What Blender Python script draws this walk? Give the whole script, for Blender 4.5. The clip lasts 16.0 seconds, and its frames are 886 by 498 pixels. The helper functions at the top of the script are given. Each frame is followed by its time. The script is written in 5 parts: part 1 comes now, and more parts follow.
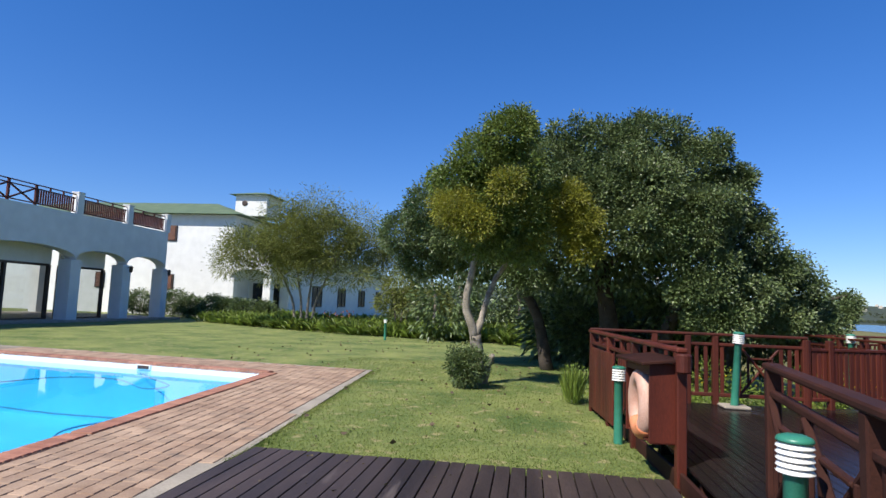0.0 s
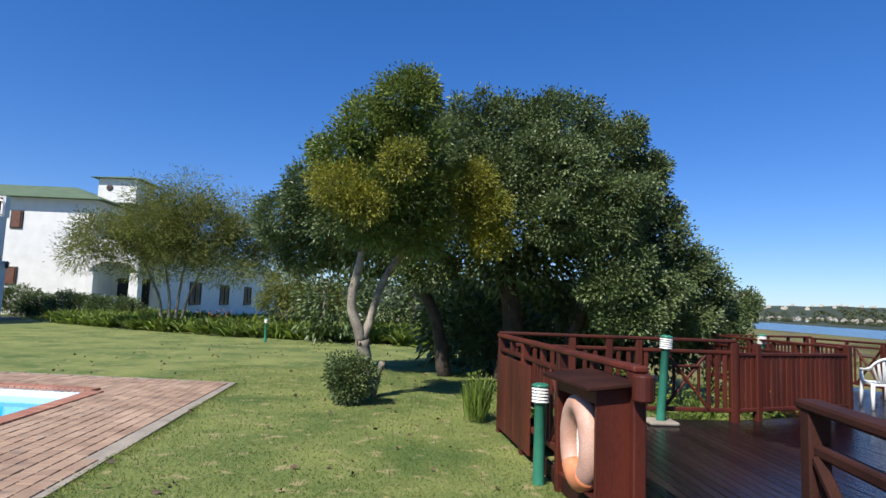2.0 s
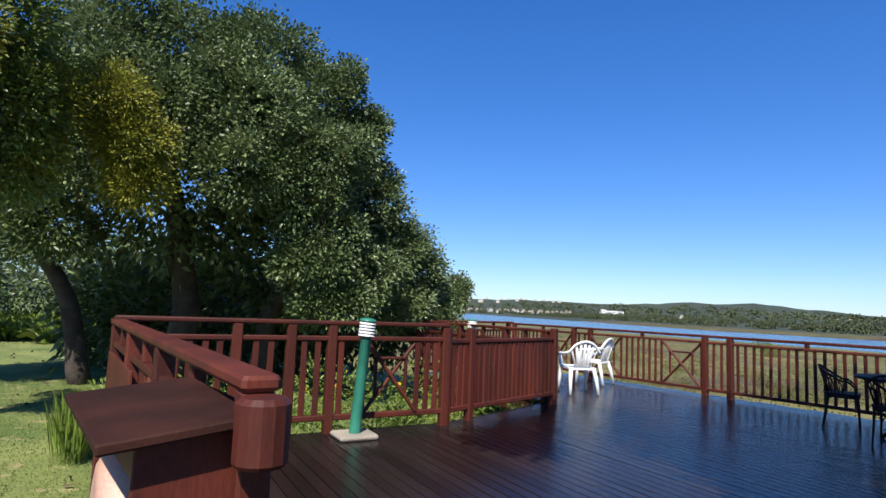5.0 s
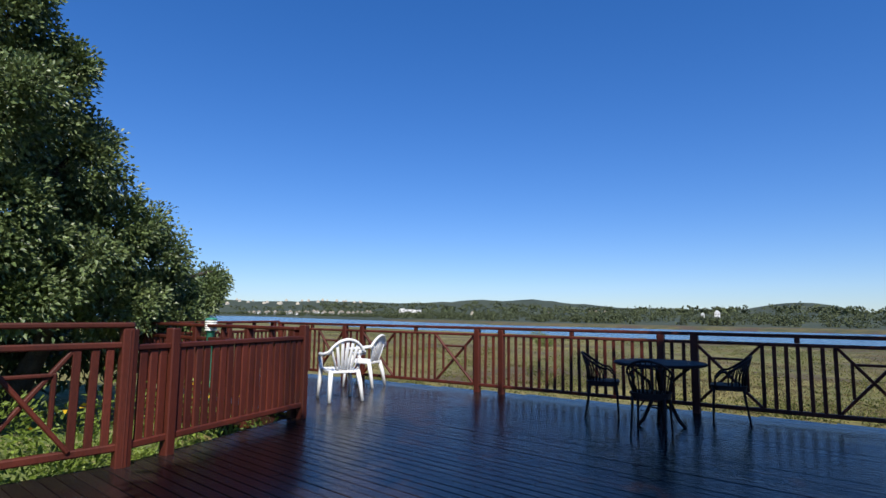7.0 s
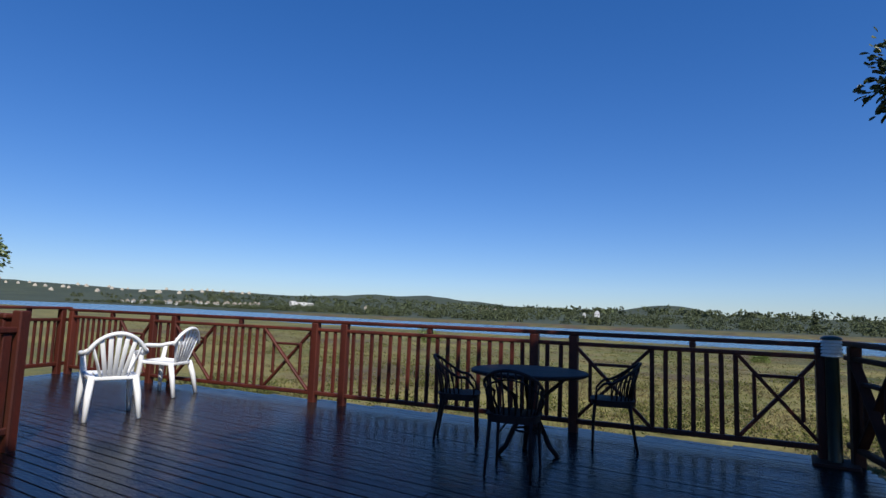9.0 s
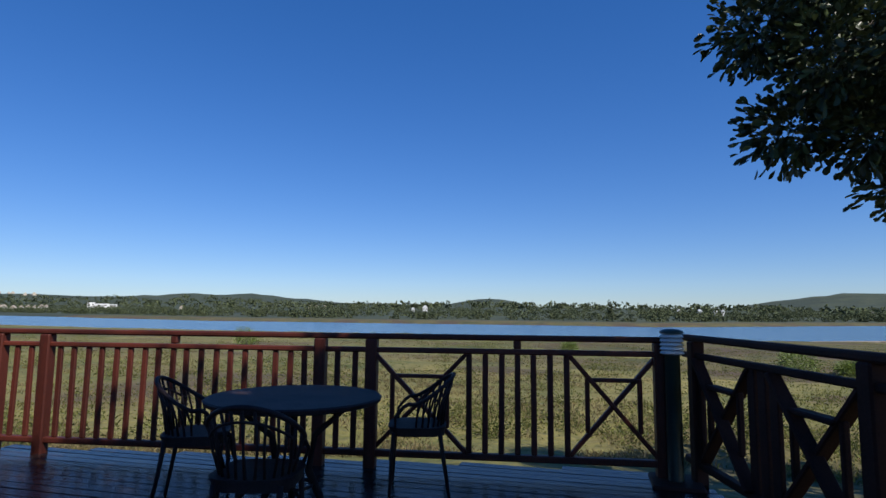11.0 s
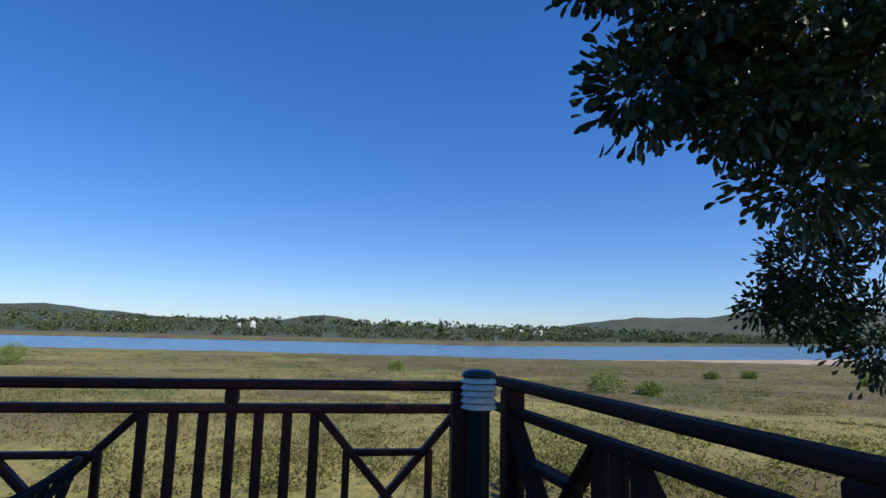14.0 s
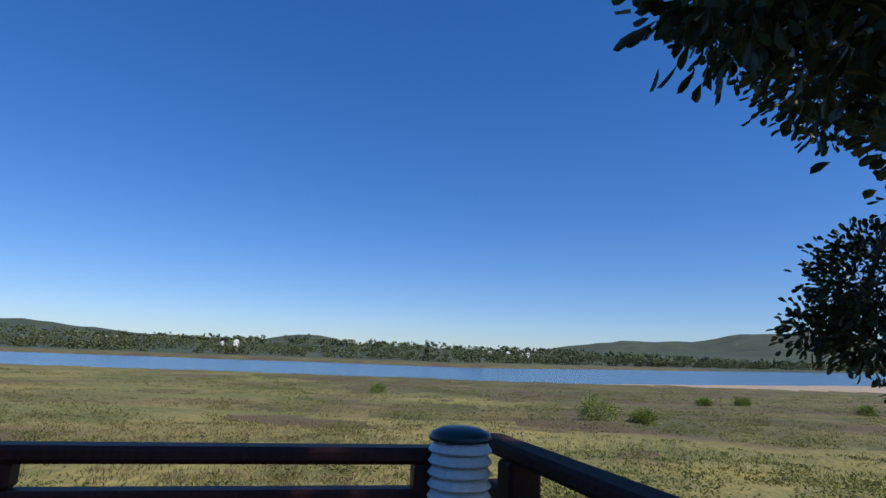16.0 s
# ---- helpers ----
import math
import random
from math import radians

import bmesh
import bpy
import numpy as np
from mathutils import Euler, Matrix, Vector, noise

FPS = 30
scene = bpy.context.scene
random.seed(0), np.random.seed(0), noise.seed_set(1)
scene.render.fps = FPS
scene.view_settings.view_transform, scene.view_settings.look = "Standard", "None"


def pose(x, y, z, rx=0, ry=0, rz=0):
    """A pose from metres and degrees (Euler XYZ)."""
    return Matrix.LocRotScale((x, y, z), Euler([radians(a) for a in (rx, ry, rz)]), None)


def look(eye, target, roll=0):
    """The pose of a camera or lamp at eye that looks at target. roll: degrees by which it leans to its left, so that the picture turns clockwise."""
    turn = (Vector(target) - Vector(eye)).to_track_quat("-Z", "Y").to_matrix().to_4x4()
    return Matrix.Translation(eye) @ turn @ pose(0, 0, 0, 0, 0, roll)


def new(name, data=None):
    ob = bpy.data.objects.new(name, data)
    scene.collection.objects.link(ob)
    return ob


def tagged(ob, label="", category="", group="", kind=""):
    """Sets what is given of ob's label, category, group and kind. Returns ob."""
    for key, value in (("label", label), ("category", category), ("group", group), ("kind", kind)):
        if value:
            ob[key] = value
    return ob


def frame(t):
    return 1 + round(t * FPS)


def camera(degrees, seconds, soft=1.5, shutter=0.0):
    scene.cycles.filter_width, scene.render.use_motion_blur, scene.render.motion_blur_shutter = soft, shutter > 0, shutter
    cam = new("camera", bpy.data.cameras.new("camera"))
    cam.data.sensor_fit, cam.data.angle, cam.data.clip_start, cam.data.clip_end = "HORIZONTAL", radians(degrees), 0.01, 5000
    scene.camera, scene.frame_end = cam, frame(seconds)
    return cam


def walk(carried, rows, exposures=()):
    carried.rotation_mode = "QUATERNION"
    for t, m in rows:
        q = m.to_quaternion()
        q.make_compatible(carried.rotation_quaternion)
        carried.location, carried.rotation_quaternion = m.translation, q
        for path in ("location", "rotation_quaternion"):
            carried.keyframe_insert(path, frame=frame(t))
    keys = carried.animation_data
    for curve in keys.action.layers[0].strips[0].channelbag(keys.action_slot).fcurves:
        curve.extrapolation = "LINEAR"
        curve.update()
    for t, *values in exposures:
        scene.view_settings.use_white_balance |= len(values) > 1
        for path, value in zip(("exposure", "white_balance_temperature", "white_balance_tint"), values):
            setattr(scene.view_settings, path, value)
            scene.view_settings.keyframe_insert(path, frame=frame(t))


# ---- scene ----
cam = camera(75.3, 16.0)
PATH = [
    (0, (-0.282, -1.666, 1.473), (-0.58, 0.302, 1.662), 2.2),
    (0.5, (-0.338, -1.251, 1.466), (-0.573, 0.727, 1.654), 2.2),
    (1, (-0.359, -0.761, 1.474), (-0.483, 1.226, 1.664), 2.2),
    (1.5, (-0.354, -0.264, 1.48), (-0.393, 1.727, 1.674), 2.2),
    (2, (-0.301, 0.274, 1.498), (-0.244, 2.263, 1.692), 2.2),
    (2.5, (-0.168, 0.774, 1.495), (0.0, 2.757, 1.694), 2.2),
    (3, (-0.021, 1.273, 1.476), (0.277, 3.24, 1.68), 2.2),
    (3.5, (0.167, 1.708, 1.451), (0.649, 3.637, 1.662), 2.1),
    (3.7, (0.241, 1.849, 1.439), (0.806, 3.755, 1.654), 2.2),
    (5.8, (1.278, 2.886, 1.295), (2.48, 4.469, 1.513), 1.1),
    (6, (1.392, 2.957, 1.291), (2.67, 4.479, 1.518), 0.6),
    (6.5, (1.852, 3.117, 1.278), (3.255, 4.525, 1.507), 0.5),
    (7, (2.314, 3.355, 1.256), (3.795, 4.681, 1.481), 0.6),
    (7.5, (2.769, 3.488, 1.239), (4.322, 4.73, 1.46), 0.8),
    (8, (3.242, 3.652, 1.216), (4.845, 4.828, 1.44), 0.8),
    (8.2, (3.447, 3.733, 1.215), (5.067, 4.884, 1.442), 0.9),
    (10.4, (5.507, 4.24, 1.227), (7.358, 4.966, 1.442), 0.6),
    (10.5, (5.593, 4.255, 1.229), (7.456, 4.949, 1.448), 0.1),
    (11, (5.879, 4.261, 1.235), (7.803, 4.765, 1.451), 0.5),
    (11.5, (6.195, 4.198, 1.252), (8.154, 4.537, 1.469), 0.6),
    (12, (6.527, 4.143, 1.258), (8.502, 4.361, 1.483), 0.7),
    (12.5, (6.799, 4.109, 1.268), (8.782, 4.197, 1.511), 0.9),
    (13, (7.098, 4.036, 1.27), (9.082, 4.032, 1.525), 1.0),
    (13.5, (7.388, 3.995, 1.272), (9.37, 3.964, 1.538), 1.2),
    (14, (7.706, 3.96, 1.296), (9.685, 3.91, 1.58), 1.4),
    (14.5, (8.015, 3.908, 1.286), (9.991, 3.839, 1.59), 1.5),
    (15, (8.306, 3.878, 1.287), (10.28, 3.805, 1.599), 1.8),
    (15.5, (8.633, 3.88, 1.314), (10.605, 3.8, 1.644), 1.9),
    (16, (8.903, 3.841, 1.315), (10.869, 3.751, 1.671), 2.1),
]
walk(cam, [(t, look(eye, target, roll)) for t, eye, target, roll in PATH],
     exposures=((0, 0.45), (1.5, 0.40), (2.5, 0.44), (3.5, 0.60), (6, 0.54), (8, 0.12), (10.5, 0.11), (12.5, 0.36), (14.5, 0.36), (16, 0.20)))

# ---- light ----
SUN_WAY = Vector((0.60, 0.80, -1.12)).normalized()
world = bpy.data.worlds.new("sky")
world.use_nodes = True
scene.world = world
wn = world.node_tree.nodes
sky = wn.new("ShaderNodeTexSky")
sky.sky_type, sky.sun_disc = "NISHITA", False
sky.sun_elevation = math.asin(-SUN_WAY.z)
sky.sun_rotation = math.atan2(-SUN_WAY.x, -SUN_WAY.y)
sky.altitude, sky.air_density, sky.dust_density, sky.ozone_density = 0, 1.0, 0.0, 5.0
wn["Background"].inputs[1].default_value = 0.124
tone = wn.new("ShaderNodeHueSaturation")
tone.inputs["Saturation"].default_value = 1.3
soft_sky = wn.new("ShaderNodeGamma")
soft_sky.inputs["Gamma"].default_value = 0.84
tint = wn.new("ShaderNodeMix")
tint.data_type, tint.blend_type = "RGBA", "MULTIPLY"
tint.inputs[0].default_value = 1.0
where, split, shade = wn.new("ShaderNodeTexCoord"), wn.new("ShaderNodeSeparateXYZ"), wn.new("ShaderNodeValToRGB")
shade.color_ramp.elements[0].color, shade.color_ramp.elements[1].color = (0.67, 0.82, 1.13, 1), (1.02, 0.84, 1.17, 1)
shade.color_ramp.elements[0].position, shade.color_ramp.elements[1].position = 0.0, 0.55
world.node_tree.links.new(where.outputs["Generated"], split.inputs[0])
world.node_tree.links.new(split.outputs["Z"], shade.inputs[0])
world.node_tree.links.new(shade.outputs[0], tint.inputs[7])
world.node_tree.links.new(sky.outputs[0], tone.inputs["Color"])
world.node_tree.links.new(tone.outputs[0], soft_sky.inputs["Color"])
world.node_tree.links.new(soft_sky.outputs[0], tint.inputs[6])
world.node_tree.links.new(tint.outputs[2], wn["Background"].inputs[0])
sun = new("sun", bpy.data.lights.new("sun", "SUN"))
sun.data.energy, sun.data.angle, sun.data.color = 5.0, radians(0.55), (1.0, 0.95, 0.87)
sun.matrix_world = look((0, 0, 40), Vector((0, 0, 40)) + SUN_WAY)


# ---- materials ----
def paint(name, dark, light, scale=6.0, rough=0.7, bump=0.15, fine=60.0, metal=0.0, stretch=(1, 1, 1), spots=None, vary=0.0, island=0.0, spec=0.5, bump_dist=0.01):
    """Two-scale surface: broad blotches between two colours, fine grain and relief, and a random shade per object or leaf."""
    m = bpy.data.materials.new(name)
    m.use_nodes = True
    n, l = m.node_tree.nodes, m.node_tree.links
    b = n["Principled BSDF"]
    b.inputs["Roughness"].default_value, b.inputs["Metallic"].default_value = rough, metal
    b.inputs["Specular IOR Level"].default_value = spec
    tc, mp = n.new("ShaderNodeTexCoord"), n.new("ShaderNodeMapping")
    mp.inputs["Scale"].default_value = stretch
    geo = n.new("ShaderNodeNewGeometry")
    l.new(geo.outputs["Position"], mp.inputs["Vector"])
    big, small = n.new("ShaderNodeTexNoise"), n.new("ShaderNodeTexNoise")
    big.inputs["Scale"].default_value, small.inputs["Scale"].default_value = scale, fine
    big.inputs["Detail"].default_value, small.inputs["Detail"].default_value = 5, 4
    for t in (big, small):
        l.new(mp.outputs[0], t.inputs["Vector"])
    mix = n.new("ShaderNodeMath")
    mix.operation = "MULTIPLY_ADD"
    l.new(small.outputs[0], mix.inputs[0])
    mix.inputs[1].default_value = 0.55
    half = n.new("ShaderNodeMath")
    half.operation = "MULTIPLY_ADD"
    l.new(big.outputs[0], half.inputs[0])
    half.inputs[1].default_value, half.inputs[2].default_value = 0.9, -0.22
    l.new(half.outputs[0], mix.inputs[2])
    ramp = n.new("ShaderNodeValToRGB")
    ramp.color_ramp.elements[0].position, ramp.color_ramp.elements[1].position = 0.28, 0.75
    ramp.color_ramp.elements[0].color, ramp.color_ramp.elements[1].color = (*dark, 1), (*light, 1)
    l.new(mix.outputs[0], ramp.inputs[0])
    colour = ramp.outputs[0]
    if spots:
        sp, sr, sm = n.new("ShaderNodeTexNoise"), n.new("ShaderNodeValToRGB"), n.new("ShaderNodeMix")
        sm.data_type = "RGBA"
        sp.inputs["Scale"].default_value, sp.inputs["Detail"].default_value = spots[1], 6
        sr.color_ramp.elements[0].position, sr.color_ramp.elements[1].position = spots[2], spots[2] + 0.12
        l.new(mp.outputs[0], sp.inputs["Vector"])
        l.new(sp.outputs[0], sr.inputs[0])
        l.new(sr.outputs[0], sm.inputs[0])
        l.new(colour, sm.inputs[6])
        sm.inputs[7].default_value = (*spots[0], 1)
        colour = sm.outputs[2]
    if vary or island:
        hsv = n.new("ShaderNodeHueSaturation")
        src = n.new("ShaderNodeObjectInfo").outputs["Random"] if vary else geo.outputs["Random Per Island"]
        amt = vary or island
        ma = n.new("ShaderNodeMath")
        ma.operation = "MULTIPLY_ADD"
        l.new(src, ma.inputs[0])
        ma.inputs[1].default_value, ma.inputs[2].default_value = 2 * amt, 1 - amt
        l.new(ma.outputs[0], hsv.inputs["Value"])
        l.new(colour, hsv.inputs["Color"])
        colour = hsv.outputs[0]
    l.new(colour, b.inputs["Base Color"])
    if bump:
        bp = n.new("ShaderNodeBump")
        bp.inputs["Strength"].default_value, bp.inputs["Distance"].default_value = bump, bump_dist
        l.new(mix.outputs[0], bp.inputs["Height"])
        l.new(bp.outputs[0], b.inputs["Normal"])
    return m


def leafy(name, dark, light, rough=0.45, through_it=0.25):
    """Leaves: a shade for each leaf, glossy above, some light let through."""
    m = paint(name, dark, light, 1.2, rough, 0.0, 25.0, island=0.45, spec=0.5)
    b = m.node_tree.nodes["Principled BSDF"]
    tr, mx = m.node_tree.nodes.new("ShaderNodeBsdfTranslucent"), m.node_tree.nodes.new("ShaderNodeMixShader")
    l = m.node_tree.links
    l.new(b.inputs["Base Color"].links[0].from_socket, tr.inputs[0])
    mx.inputs[0].default_value = through_it
    l.new(b.outputs[0], mx.inputs[1])
    l.new(tr.outputs[0], mx.inputs[2])
    l.new(mx.outputs[0], m.node_tree.nodes["Material Output"].inputs[0])
    return m


def clear(name, tint, wave=0.0, wave_scale=3.0, ior=1.45):
    """Glass or clear water: tinted transparency under a Fresnel gloss."""
    m = bpy.data.materials.new(name)
    m.use_nodes = True
    n, l = m.node_tree.nodes, m.node_tree.links
    n.remove(n["Principled BSDF"])
    t, g, f, mx = n.new("ShaderNodeBsdfTransparent"), n.new("ShaderNodeBsdfGlossy"), n.new("ShaderNodeFresnel"), n.new("ShaderNodeMixShader")
    t.inputs[0].default_value = (*tint, 1)
    g.inputs["Roughness"].default_value = 0.02
    f.inputs[0].default_value = ior
    l.new(f.outputs[0], mx.inputs[0])
    l.new(t.outputs[0], mx.inputs[1])
    l.new(g.outputs[0], mx.inputs[2])
    l.new(mx.outputs[0], n["Material Output"].inputs[0])
    if wave:
        tx, bp, geo = n.new("ShaderNodeTexNoise"), n.new("ShaderNodeBump"), n.new("ShaderNodeNewGeometry")
        tx.inputs["Scale"].default_value = wave_scale
        bp.inputs["Strength"].default_value, bp.inputs["Distance"].default_value = wave, 0.02
        l.new(geo.outputs["Position"], tx.inputs["Vector"])
        l.new(tx.outputs[0], bp.inputs["Height"])
        l.new(bp.outputs[0], g.inputs["Normal"])
        l.new(bp.outputs[0], f.inputs["Normal"])
    return m


RED_WOOD = paint("red_stained_wood", (0.046, 0.011, 0.007), (0.115, 0.024, 0.013), 3.0, 0.55, 0.25, 90.0, stretch=(1, 1, 0.25), vary=0.22, spots=((0.05, 0.016, 0.011), 5.0, 0.62), spec=0.3)
# Also puts tree shade into the colour of the south railing and corner pad
DARK_WOOD = paint("dark_and_shaded_wood", (0.024, 0.010, 0.008), (0.060, 0.022, 0.015), 3.0, 0.7, 0.25, 90.0, vary=0.2, spec=0.13)
DECK_WOOD = paint("varnished_deck_boards", (0.009, 0.0065, 0.0065), (0.024, 0.016, 0.015), 1.3, 0.25, 0.35, 60.0, stretch=(1, 0.15, 1), vary=0.25, spots=((0.020, 0.015, 0.0135), 1.1, 0.56), spec=0.24)
WALK_WOOD = paint("weathered_walkway_planks", (0.022, 0.014, 0.011), (0.068, 0.046, 0.037), 3.0, 0.55, 0.5, 70.0, stretch=(1, 0.15, 1), vary=0.25, spots=((0.13, 0.10, 0.085), 7.0, 0.64))
GREEN_PAINT = paint("green_enamel", (0.020, 0.135, 0.088), (0.045, 0.235, 0.155), 5.0, 0.38, 0.1, 120.0, spots=((0.03, 0.07, 0.05), 14.0, 0.68))
# Copy of the green enamel with shade put into its colour
SHADED_GREEN = paint("shaded_green_enamel", (0.010, 0.022, 0.018), (0.022, 0.045, 0.036), 5.0, 0.35, 0.1, 120.0)
WHITE_PAINT = paint("off_white_enamel", (0.62, 0.60, 0.55), (0.82, 0.81, 0.76), 8.0, 0.45, 0.08, 90.0)
PLASTIC = paint("white_moulded_plastic", (0.74, 0.74, 0.73), (0.85, 0.85, 0.84), 4.0, 0.35, 0.03, 90.0)
CONCRETE = paint("grey_concrete", (0.22, 0.19, 0.15), (0.40, 0.345, 0.275), 3.0, 0.9, 0.4, 60.0, spots=((0.17, 0.15, 0.13), 6.0, 0.62))
BRICK = paint("clay_paver", (0.25, 0.155, 0.10), (0.45, 0.315, 0.215), 2.0, 0.85, 0.4, 70.0, vary=0.16, spots=((0.21, 0.15, 0.11), 3.0, 0.60))
BRICKS_FAR = paint("clay_pavers", (0.25, 0.155, 0.10), (0.45, 0.315, 0.215), 2.0, 0.85, 0.4, 70.0, island=0.16, spots=((0.21, 0.15, 0.11), 3.0, 0.60))
COPING = paint("red_bullnose_brick", (0.26, 0.10, 0.06), (0.44, 0.21, 0.135), 3.0, 0.75, 0.3, 70.0, vary=0.2)
SAND = paint("joint_sand", (0.16, 0.13, 0.10), (0.28, 0.23, 0.17), 5.0, 0.95, 0.3, 90.0)
PLASTER = paint("white_plaster", (0.64, 0.635, 0.61), (0.76, 0.755, 0.73), 1.5, 0.9, 0.12, 40.0)
ROOF = paint("green_roof_sheet", (0.065, 0.10, 0.048), (0.13, 0.175, 0.085), 1.2, 0.6, 0.2, 30.0, vary=0.15)
DARK_FRAME = paint("dark_window_frame", (0.030, 0.018, 0.014), (0.06, 0.035, 0.026), 4.0, 0.5, 0.1, 60.0)
SHUTTER = paint("brown_shutter", (0.09, 0.035, 0.02), (0.17, 0.07, 0.04), 4.0, 0.6, 0.1, 60.0)
ROOM = paint("shaded_room", (0.05, 0.045, 0.04), (0.09, 0.08, 0.07), 2.0, 0.9, 0.05, 40.0)
POOL_SHELL = paint("pool_plaster", (0.05, 0.50, 0.80), (0.10, 0.62, 0.90), 0.6, 0.7, 0.05, 30.0)
POOL_BAND = paint("white_pool_tile", (0.66, 0.74, 0.78), (0.80, 0.86, 0.88), 4.0, 0.4, 0.05, 60.0)
POOL_WATER = clear("pool_water", (0.72, 0.95, 1.0), 0.10, 1.6, 1.33)
GLASS = clear("window_glass", (0.55, 0.58, 0.58), 0.0, 1.0, 1.7)
LAWN = paint("mown_lawn", (0.050, 0.098, 0.013), (0.245, 0.265, 0.072), 0.8, 0.95, 1.0, 34.0, spots=((0.31, 0.265, 0.12), 4.5, 0.57), bump_dist=0.04)
BLADE = leafy("lawn_grass", (0.12, 0.185, 0.030), (0.34, 0.36, 0.11), 0.7, 0.5)
STRAW = leafy("dry_meadow_grass", (0.13, 0.105, 0.042), (0.30, 0.235, 0.11), 0.7, 0.4)
STRAP = leafy("strap_leaves", (0.11, 0.18, 0.024), (0.33, 0.41, 0.085), 0.45, 0.5)
BARK = paint("pale_lichened_bark", (0.13, 0.105, 0.08), (0.38, 0.33, 0.26), 5.0, 0.9, 0.8, 40.0, spots=((0.07, 0.055, 0.042), 9.0, 0.60))
DARK_BARK = paint("dark_bark", (0.03, 0.022, 0.017), (0.08, 0.062, 0.048), 5.0, 0.95, 0.8, 40.0)
LEAF_DARK = leafy("dark_glossy_leaves", (0.056, 0.094, 0.028), (0.175, 0.222, 0.086), 0.42, 0.22)
# Leathery leaves, darker than LEAF_DARK: shade is put into the colour
LEAF_SHADED = leafy("shaded_leathery_leaves", (0.030, 0.046, 0.018), (0.075, 0.098, 0.040), 0.42, 0.10)
LEAF_MID = leafy("mid_green_leaves", (0.092, 0.140, 0.024), (0.220, 0.268, 0.064), 0.42, 0.25)
LEAF_GOLD = leafy("yellow_green_leaves", (0.150, 0.162, 0.015), (0.34, 0.325, 0.04), 0.5, 0.3)
LEAF_GREY = leafy("grey_green_leaves", (0.125, 0.152, 0.028), (0.28, 0.295, 0.080), 0.6, 0.35)
LEAF_FAR = leafy("distant_foliage", (0.040, 0.055, 0.022), (0.10, 0.115, 0.048), 0.9, 0.1)
RED_FLOWER = leafy("dull_red_flowers", (0.30, 0.07, 0.03), (0.48, 0.17, 0.07), 0.7, 0.3)
FLOWER = leafy("yellow_and_orange_flowers", (0.55, 0.30, 0.01), (0.8, 0.55, 0.03), 0.7, 0.3)
IRON = paint("painted_cast_metal", (0.016, 0.011, 0.012), (0.040, 0.027, 0.027), 6.0, 0.6, 0.2, 90.0, vary=0.1, spec=0.14)
ORANGE = paint("orange_lifebuoy_cover", (0.55, 0.16, 0.06), (0.70, 0.30, 0.15), 4.0, 0.55, 0.1, 80.0)
FADED = paint("sun_faded_lifebuoy_cover", (0.44, 0.23, 0.16), (0.60, 0.39, 0.30), 5.0, 0.6, 0.12, 80.0, spots=((0.60, 0.30, 0.19), 4.0, 0.6))
PALE_BAND = paint("faded_white_band", (0.62, 0.55, 0.50), (0.78, 0.72, 0.68), 6.0, 0.6, 0.1, 80.0)
MEADOW = paint("salt_meadow", (0.050, 0.066, 0.012), (0.240, 0.195, 0.058), 0.2, 0.95, 1.0, 3.4, spots=((0.085, 0.064, 0.028), 0.10, 0.52), bump_dist=0.22)
MEADOW_BROWN = paint("brown_green_meadow", (0.028, 0.040, 0.008), (0.150, 0.118, 0.036), 0.25, 0.95, 1.0, 3.0, spots=((0.075, 0.050, 0.024), 0.12, 0.50), bump_dist=0.25)
SHORE = paint("pale_mud_shore", (0.22, 0.17, 0.12), (0.36, 0.28, 0.20), 0.2, 0.9, 0.4, 3.0)
HILL = paint("bush_covered_hills", (0.016, 0.026, 0.014), (0.060, 0.072, 0.034), 0.012, 0.95, 0.9, 0.12, spots=((0.03, 0.045, 0.025), 0.02, 0.5), bump_dist=4.0)
LAGOON = paint("rippled_lagoon", (0.012, 0.040, 0.075), (0.035, 0.075, 0.12), 0.05, 0.2, 0.6, 0.9, stretch=(1, 0.16, 1), bump_dist=0.25)


